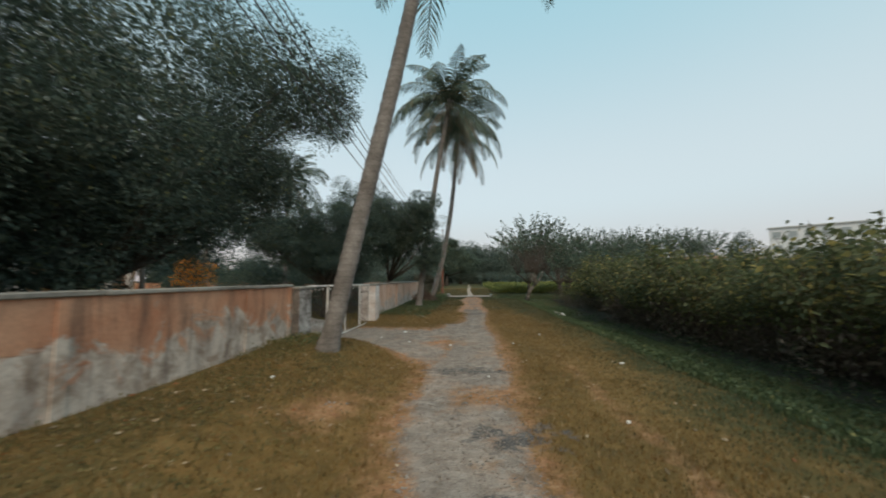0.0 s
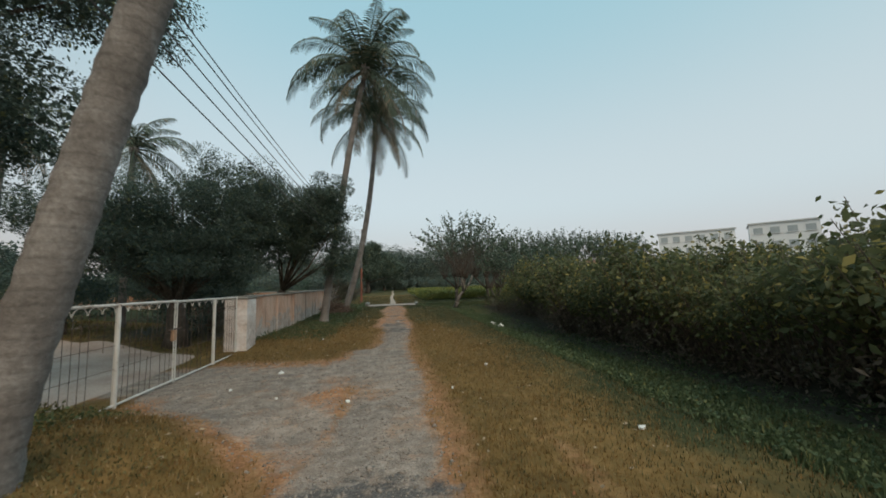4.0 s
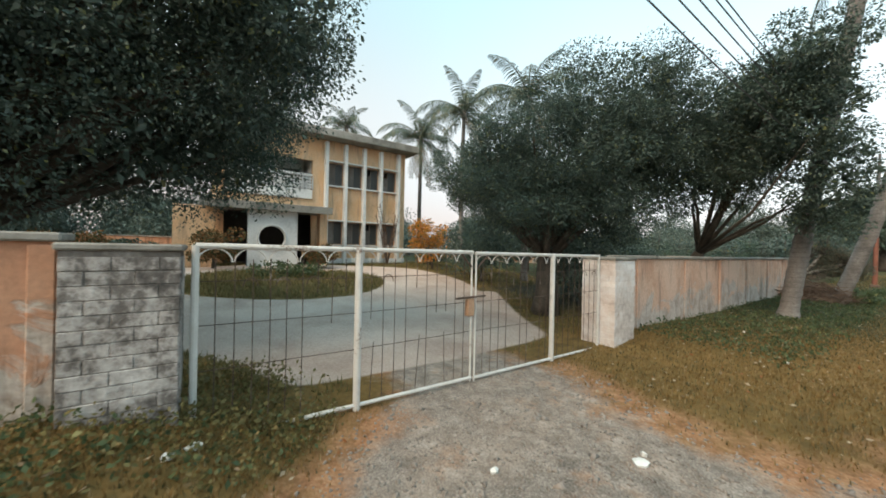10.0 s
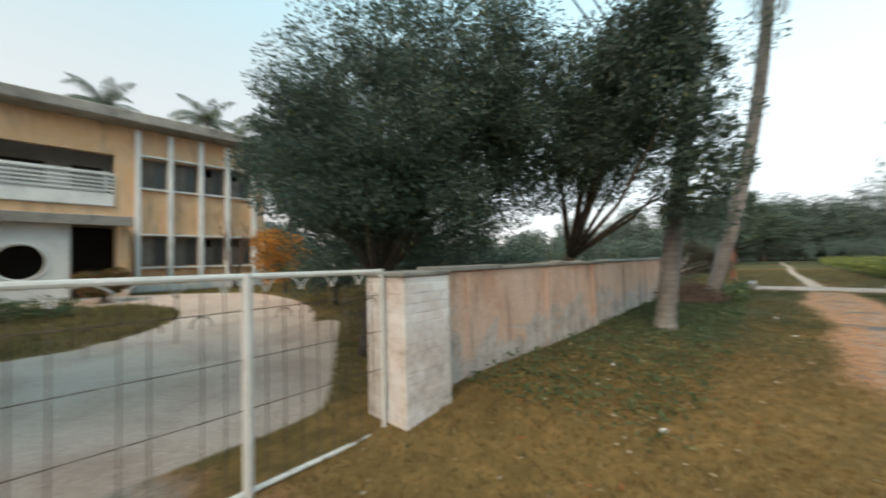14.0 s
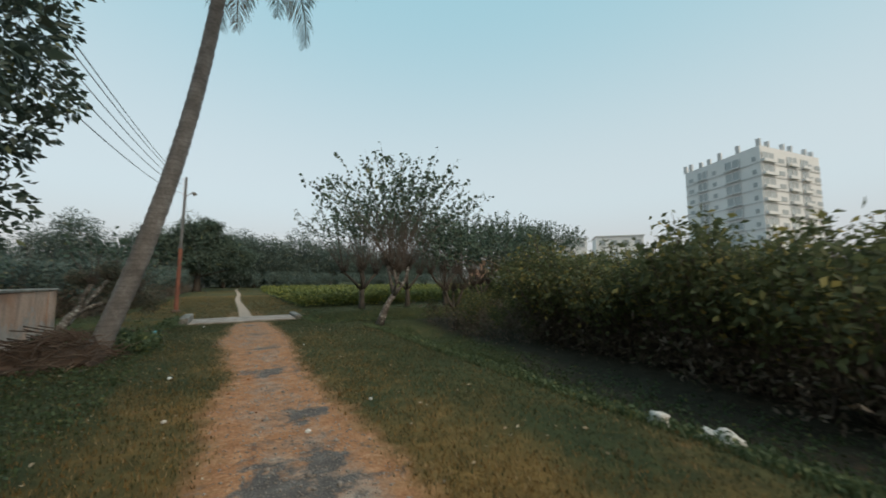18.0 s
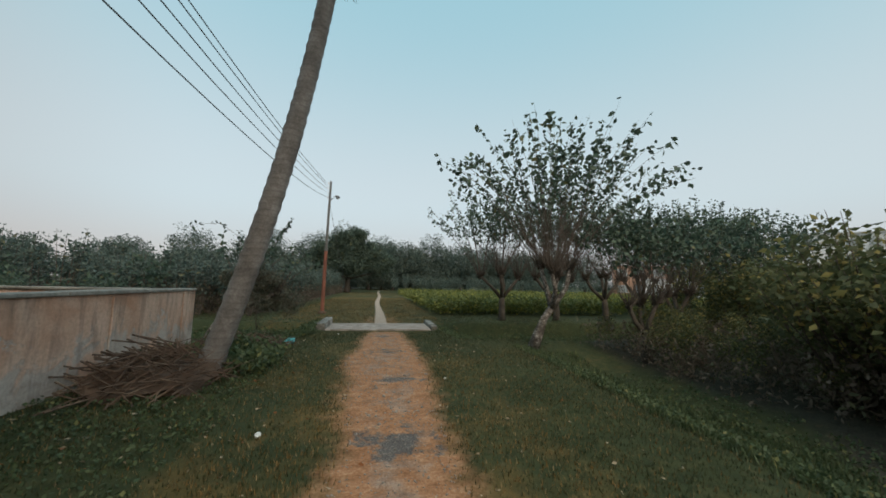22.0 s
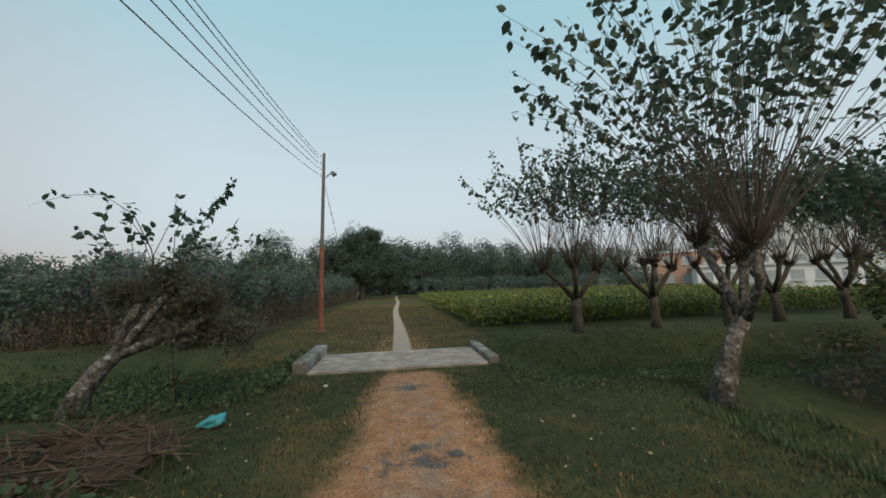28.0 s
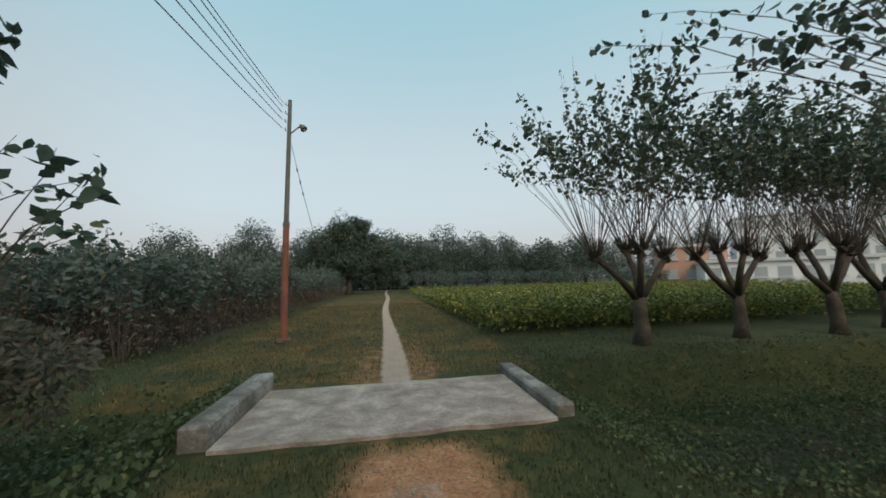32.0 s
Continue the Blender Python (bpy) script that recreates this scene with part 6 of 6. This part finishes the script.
def vine_shoot(x, y, z, path, leaves, seed, label):
    """A long bare shoot that bends over, with leaves towards its tip."""
    rng = np.random.default_rng(seed)
    root = thing("vine_shoot", (x, y, z), label, "vines", "shoots on the bent stump")
    pts = [Vector(q) for q in path]
    part("shoot", Geo().tube([tuple(q) for q in pts], [0.011 - 0.009 * k / (len(pts) - 1) for k in range(len(pts))], 5, cap=False), M_whip, root)
    s = 0.55 + 0.45 * rng.random(leaves)
    seg = np.minimum((s * (len(pts) - 1)).astype(int), len(pts) - 2)
    A = np.array([tuple(q) for q in pts])
    P = A[seg] + (A[seg + 1] - A[seg]) * (s * (len(pts) - 1) - seg)[:, None] + rng.normal(size=(leaves, 3)) * 0.02
    V, F = ovate_arrays(P, rng.normal(size=P.shape) * 0.7 + np.array([0.5, 0, 0.1]), rng.uniform(0.10, 0.17, leaves), 0.5, 0.25, rng)
    part("foliage", tri_mesh("foliage", V, F), M_leafmul, root)["kind"] = "stuff"


vine_shoot(-3.2, 30.0, 1.6, [(0, 0, 0), (0.25, 0, 0.7), (0.5, 0, 1.25), (0.72, 0, 1.65), (0.98, 0, 2.0)], 46, 1, "leafy shoot rising from the bent stump")
vine_shoot(-3.3, 29.95, 1.6, [(0, 0, 0), (-0.15, 0, 0.8), (-0.45, 0, 1.4), (-0.95, 0, 1.75), (-1.5, 0, 1.72), (-2.0, 0, 1.55)], 12, 2, "long thin shoot arching from the bent stump")
vine_shoot(-3.0, 30.05, 1.5, [(0, 0, 0), (0.2, 0, 0.5), (0.55, 0, 0.95), (0.8, 0, 1.3)], 5, 3, "nearly bare shoot on the bent stump")
vine_shoot(-3.5, 30.0, 1.6, [(0, 0, 0), (0.05, 0, 0.7), (0.3, 0, 1.3), (0.38, 0, 1.75)], 9, 4, "thin shoot on the bent stump")
vine_shoot(-3.6, 29.9, 1.6, [(0, 0, 0), (-0.3, 0, 0.5), (-0.55, 0, 1.1), (-0.5, 0, 1.6)], 14, 5, "thin shoot on the bent stump")


# ---------------------------------------------------------------- turf, weeds and loose stones
def sward(name, n, xr, yr, tall, material, label, seed, want, lean=0.55):
    """Blades of grass where want(x, y) allows."""
    rng = np.random.default_rng(seed)
    X = rng.uniform(*xr, n)
    Y = rng.uniform(*yr, n)
    gr, di, sa, dr, sh, dv, ta = surface_masks(X, Y)
    lumpy = 0.5 + 0.5 * np.sin(X * 2.1 + 1.3 * np.sin(Y * 1.1)) * np.sin(Y * 1.7 + 0.8 * np.sin(X * 1.9))
    ok = (gr < 0.35) & (dv < 0.4) & (rng.random(n) > (di - 0.2) * 1.7) & (sa < 0.3) & (rng.random(n) < want(X, Y, dr) * (0.45 + 0.55 * lumpy)) & (rng.random(n) > sh * 0.7)
    ok &= ~((X > -1.5) & (X < 2.85) & (Y > 30.65) & (Y < 32.95))
    X, Y = X[ok], Y[ok]
    m = len(X)
    Z = ground_z(X, Y)
    a = rng.uniform(0, 6.283, m)
    h = tall * rng.uniform(0.5, 1.35, m)
    w = 0.0035 + 0.075 * h * rng.uniform(0.6, 1.2, m)
    bx, by = np.cos(a) * h * lean * rng.uniform(0.3, 1.3, m), np.sin(a) * h * lean * rng.uniform(0.3, 1.3, m)
    V = np.empty((m, 3, 3), dtype=np.float32)
    V[:, 0] = np.stack([X - np.sin(a) * w, Y + np.cos(a) * w, Z - 0.01], -1)
    V[:, 1] = np.stack([X + np.sin(a) * w, Y - np.cos(a) * w, Z - 0.01], -1)
    V[:, 2] = np.stack([X + bx, Y + by, Z + h], -1)
    stuff(name, (V.reshape(-1, 3), np.arange(m * 3).reshape(-1, 3)), material, label, "grass")


sward("dry_turf", 330000, (-3.3, 4.6), (0.5, 27), 0.040, M_grassd, "short tawny dry grass beside the lane", 1, lambda X, Y, d: np.clip(d, 0, 1))
sward("green_turf", 340000, (-3.3, 5.6), (0.5, 31), 0.040, M_grassg, "short green grass beside the lane", 2, lambda X, Y, d: np.clip(1.0 - 0.75 * d, 0.1, 1))
sward("far_turf", 150000, (-9, 9), (29, 52), 0.05, M_grassg, "green grass round the culvert and the path", 3, lambda X, Y, d: np.clip(1.15 - 0.7 * d, 0.2, 1))
sward("pale_turf", 70000, (-4, 3.6), (33, 56), 0.06, M_grassd, "tawny grass along the sandy path", 4, lambda X, Y, d: np.clip(d, 0, 1))
sward("island_turf", 26000, (-14.5, -8.2), (6.8, 13.8), 0.11, M_lawn, "rough grass on the turning island", 5, lambda X, Y, d: 0.9 + 0 * X)
sward("garden_turf", 50000, (-18, -3.8), (12, 20), 0.09, M_lawn, "rough garden grass", 6, lambda X, Y, d: 0.6 + 0 * X)
sward("lawn_turf", 60000, (-18, -3.7), (0, 9.6), 0.10, M_lawn, "rough lawn beside the drive", 8, lambda X, Y, d: 0.8 + 0 * X)
sward("ditch_grass", 50000, (4.3, 6.4), (1, 28), 0.10, M_weed, "long grass on the ditch bank", 7, lambda X, Y, d: np.clip(smoothstep(3.8, 4.6, X) * 0.9, 0, 1))


def weeds(name, n, xr, yr, tall, leaf, seed, label, want, material=None):
    """Low broad-leaved weeds."""
    rng = np.random.default_rng(seed)
    X = rng.uniform(*xr, n)
    Y = rng.uniform(*yr, n)
    gr, di, sa, dr, sh, dv, ta = surface_masks(X, Y)
    ok = (di < 0.3) & (dv < 0.4) & (sa < 0.25) & (rng.random(n) < want(X, Y)) & ~((X > -1.52) & (X < 2.9) & (Y > 30.6) & (Y < 33.0))
    X, Y = X[ok], Y[ok]
    k = 7
    lump = 0.5 + 0.5 * np.sin(X * 3.1 + 2 * np.sin(Y * 1.3)) * np.sin(Y * 2.7)
    P = np.stack([np.repeat(X, k), np.repeat(Y, k), np.repeat(ground_z(X, Y), k)], -1)
    P += rng.normal(size=P.shape) * np.array([0.07, 0.07, 0.0])
    P[:, 2] += rng.random(len(P)) * tall * np.repeat(0.4 + 0.8 * lump, k)
    D = rng.normal(size=P.shape) + np.array([0, 0, 0.25])
    stuff(name, leaf_arrays(P, D, rng.uniform(0.6, 1.3, len(P)) * leaf, 0.65, 0.2, rng), material or M_weed, label, "weeds")


weeds("ditch_weeds", 9000, (-10, -1.3), (26.3, 33.4), 0.32, 0.08, 1, "thick green creeper filling the ditch", lambda X, Y: 0.03 * smoothstep(-1.5, -3.5, X) + 0.75 * bell(Y, 30.1, 32.6, 0.7))
weeds("bank_weeds", 6500, (2.6, 12), (28.5, 33.8), 0.20, 0.05, 2, "low green weeds on the ditch bank", lambda X, Y: 0.25 + 0.5 * bell(Y, 30.2, 32.6, 0.6))
weeds("palm_foot_weeds", 700, (-3.0, -1.3), (24.6, 26.3), 0.36, 0.09, 3, "broad-leaved weeds at the foot of a palm", lambda X, Y: 0.9 + 0 * X)
weeds("wall_foot_weeds", 2200, (-3.3, -1.2), (14.5, 26.0), 0.10, 0.045, 4, "small weeds in the turf below the wall", lambda X, Y: 0.7 + 0 * X)
weeds("pier_weeds", 130, (-3.3, -2.4), (6.6, 8.9), 0.12, 0.045, 5, "green weeds at the foot of the gate pier", lambda X, Y: 0.9 + 0 * X)
weeds("verge_weeds", 1200, (-3.3, -1.0), (2.0, 7.4), 0.06, 0.028, 6, "tawny weeds on the verge", lambda X, Y: 0.7 + 0 * X, M_lawn)
weeds("hedge_foot_weeds", 7500, (4.4, 7.4), (1.0, 26.0), 0.13, 0.055, 7, "low green weeds on the ditch slope", lambda X, Y: np.clip(0.95 - 0.25 * (X - 4.4), 0, 1))
weeds("gate_foot_weeds", 650, (-5.2, -3.0), (8.1, 9.4), 0.22, 0.045, 8, "weeds growing at the foot of the gate", lambda X, Y: np.clip(1.0 - 0.75 * (Y - 8.2), 0, 1), M_lawn)
weeds("pier_front_weeds", 800, (-3.3, -2.2), (5.6, 9.2), 0.11, 0.034, 9, "golden weeds on the verge below the wall", lambda X, Y: smoothstep(-2.2, -2.8, X), M_lawn)
weeds("island_plants", 260, (-12.8, -11.2), (9.4, 11.4), 0.45, 0.09, 10, "small garden plants in the middle of the island", lambda X, Y: 0.8 + 0 * X)


def fallen_leaves(name, n, xr, yr, seed, label):
    """Dry leaves lying flat on the turf."""
    rng = np.random.default_rng(seed)
    X, Y = rng.uniform(*xr, n), rng.uniform(*yr, n)
    gr, di, sa, dr, sh, dv, ta = surface_masks(X, Y)
    ok = (gr < 0.4) & (sa < 0.3) & (rng.random(n) < 0.35 + 0.65 * smoothstep(0.0, -1.5, X))
    X, Y = X[ok], Y[ok]
    P = np.stack([X, Y, ground_z(X, Y) + rng.uniform(0.02, 0.045, len(X))], -1)
    D = rng.normal(size=P.shape) * np.array([1, 1, 0.18])
    stuff(name, leaf_arrays(P, D, rng.uniform(0.025, 0.065, len(P)), 0.5, 0.3, rng), M_fallen, label, "fallen leaves")


fallen_leaves("fallen_leaves", 2600, (-3.2, 3.6), (0.5, 29), 21, "dry tan leaves fallen on the turf")


def loose_stones(name, n, xr, yr, size, seed, label, thr):
    rng = np.random.default_rng(seed)
    X = rng.uniform(*xr, n)
    Y = rng.uniform(*yr, n)
    gr, di, sa, dr, sh, dv, ta = surface_masks(X, Y)
    keepm = (np.maximum(gr, di * 0.7) > thr) & (rng.random(n) < 0.35 + 0.65 * gr)
    X, Y = X[keepm], Y[keepm]
    m = len(X)
    s = size * rng.lognormal(0, 0.45, m)
    corner = np.array([[1, 0, 0], [-0.5, 0.87, 0], [-0.5, -0.87, 0], [0.25, 0.1, 0.75], [0, 0, -0.4]])
    R = rng.uniform(0.6, 1.3, (m, 5, 3))
    a = rng.uniform(0, 6.283, m)
    C = corner[None] * R
    x = C[:, :, 0] * np.cos(a)[:, None] - C[:, :, 1] * np.sin(a)[:, None]
    y = C[:, :, 0] * np.sin(a)[:, None] + C[:, :, 1] * np.cos(a)[:, None]
    V = np.stack([X[:, None] + x * s[:, None], Y[:, None] + y * s[:, None], ground_z(X, Y)[:, None] + C[:, :, 2] * s[:, None] + 0.002], -1)
    F = (np.arange(m) * 5)[:, None, None] + np.array([[0, 1, 3], [1, 2, 3], [2, 0, 3], [1, 0, 4], [2, 1, 4], [0, 2, 4]])[None]
    stuff(name, (V.reshape(-1, 3), F.reshape(-1, 3)), M_stone, label, "gravel")


loose_stones("lane_gravel", 46000, (-3.3, 2.2), (0.5, 16), 0.012, 1, "loose grey stones on the lane", 0.4)
loose_stones("lane_chips", 20000, (-0.3, 2.0), (15, 31), 0.010, 2, "loose stone chips on the red lane", 0.4)

# ---------------------------------------------------------------- gate piers, brick by brick
brick_pier("gate_pier_south", -3.66, -3.14, 7.54, 8.12, 1.47, M_brick, "old brick gate pier with flaking black-stained whitewash", 1)
brick_pier("gate_pier_north", -3.62, -3.06, 13.47, 14.07, 1.405, M_brick_pink, "old brick gate pier with pale pink whitewash", 2)
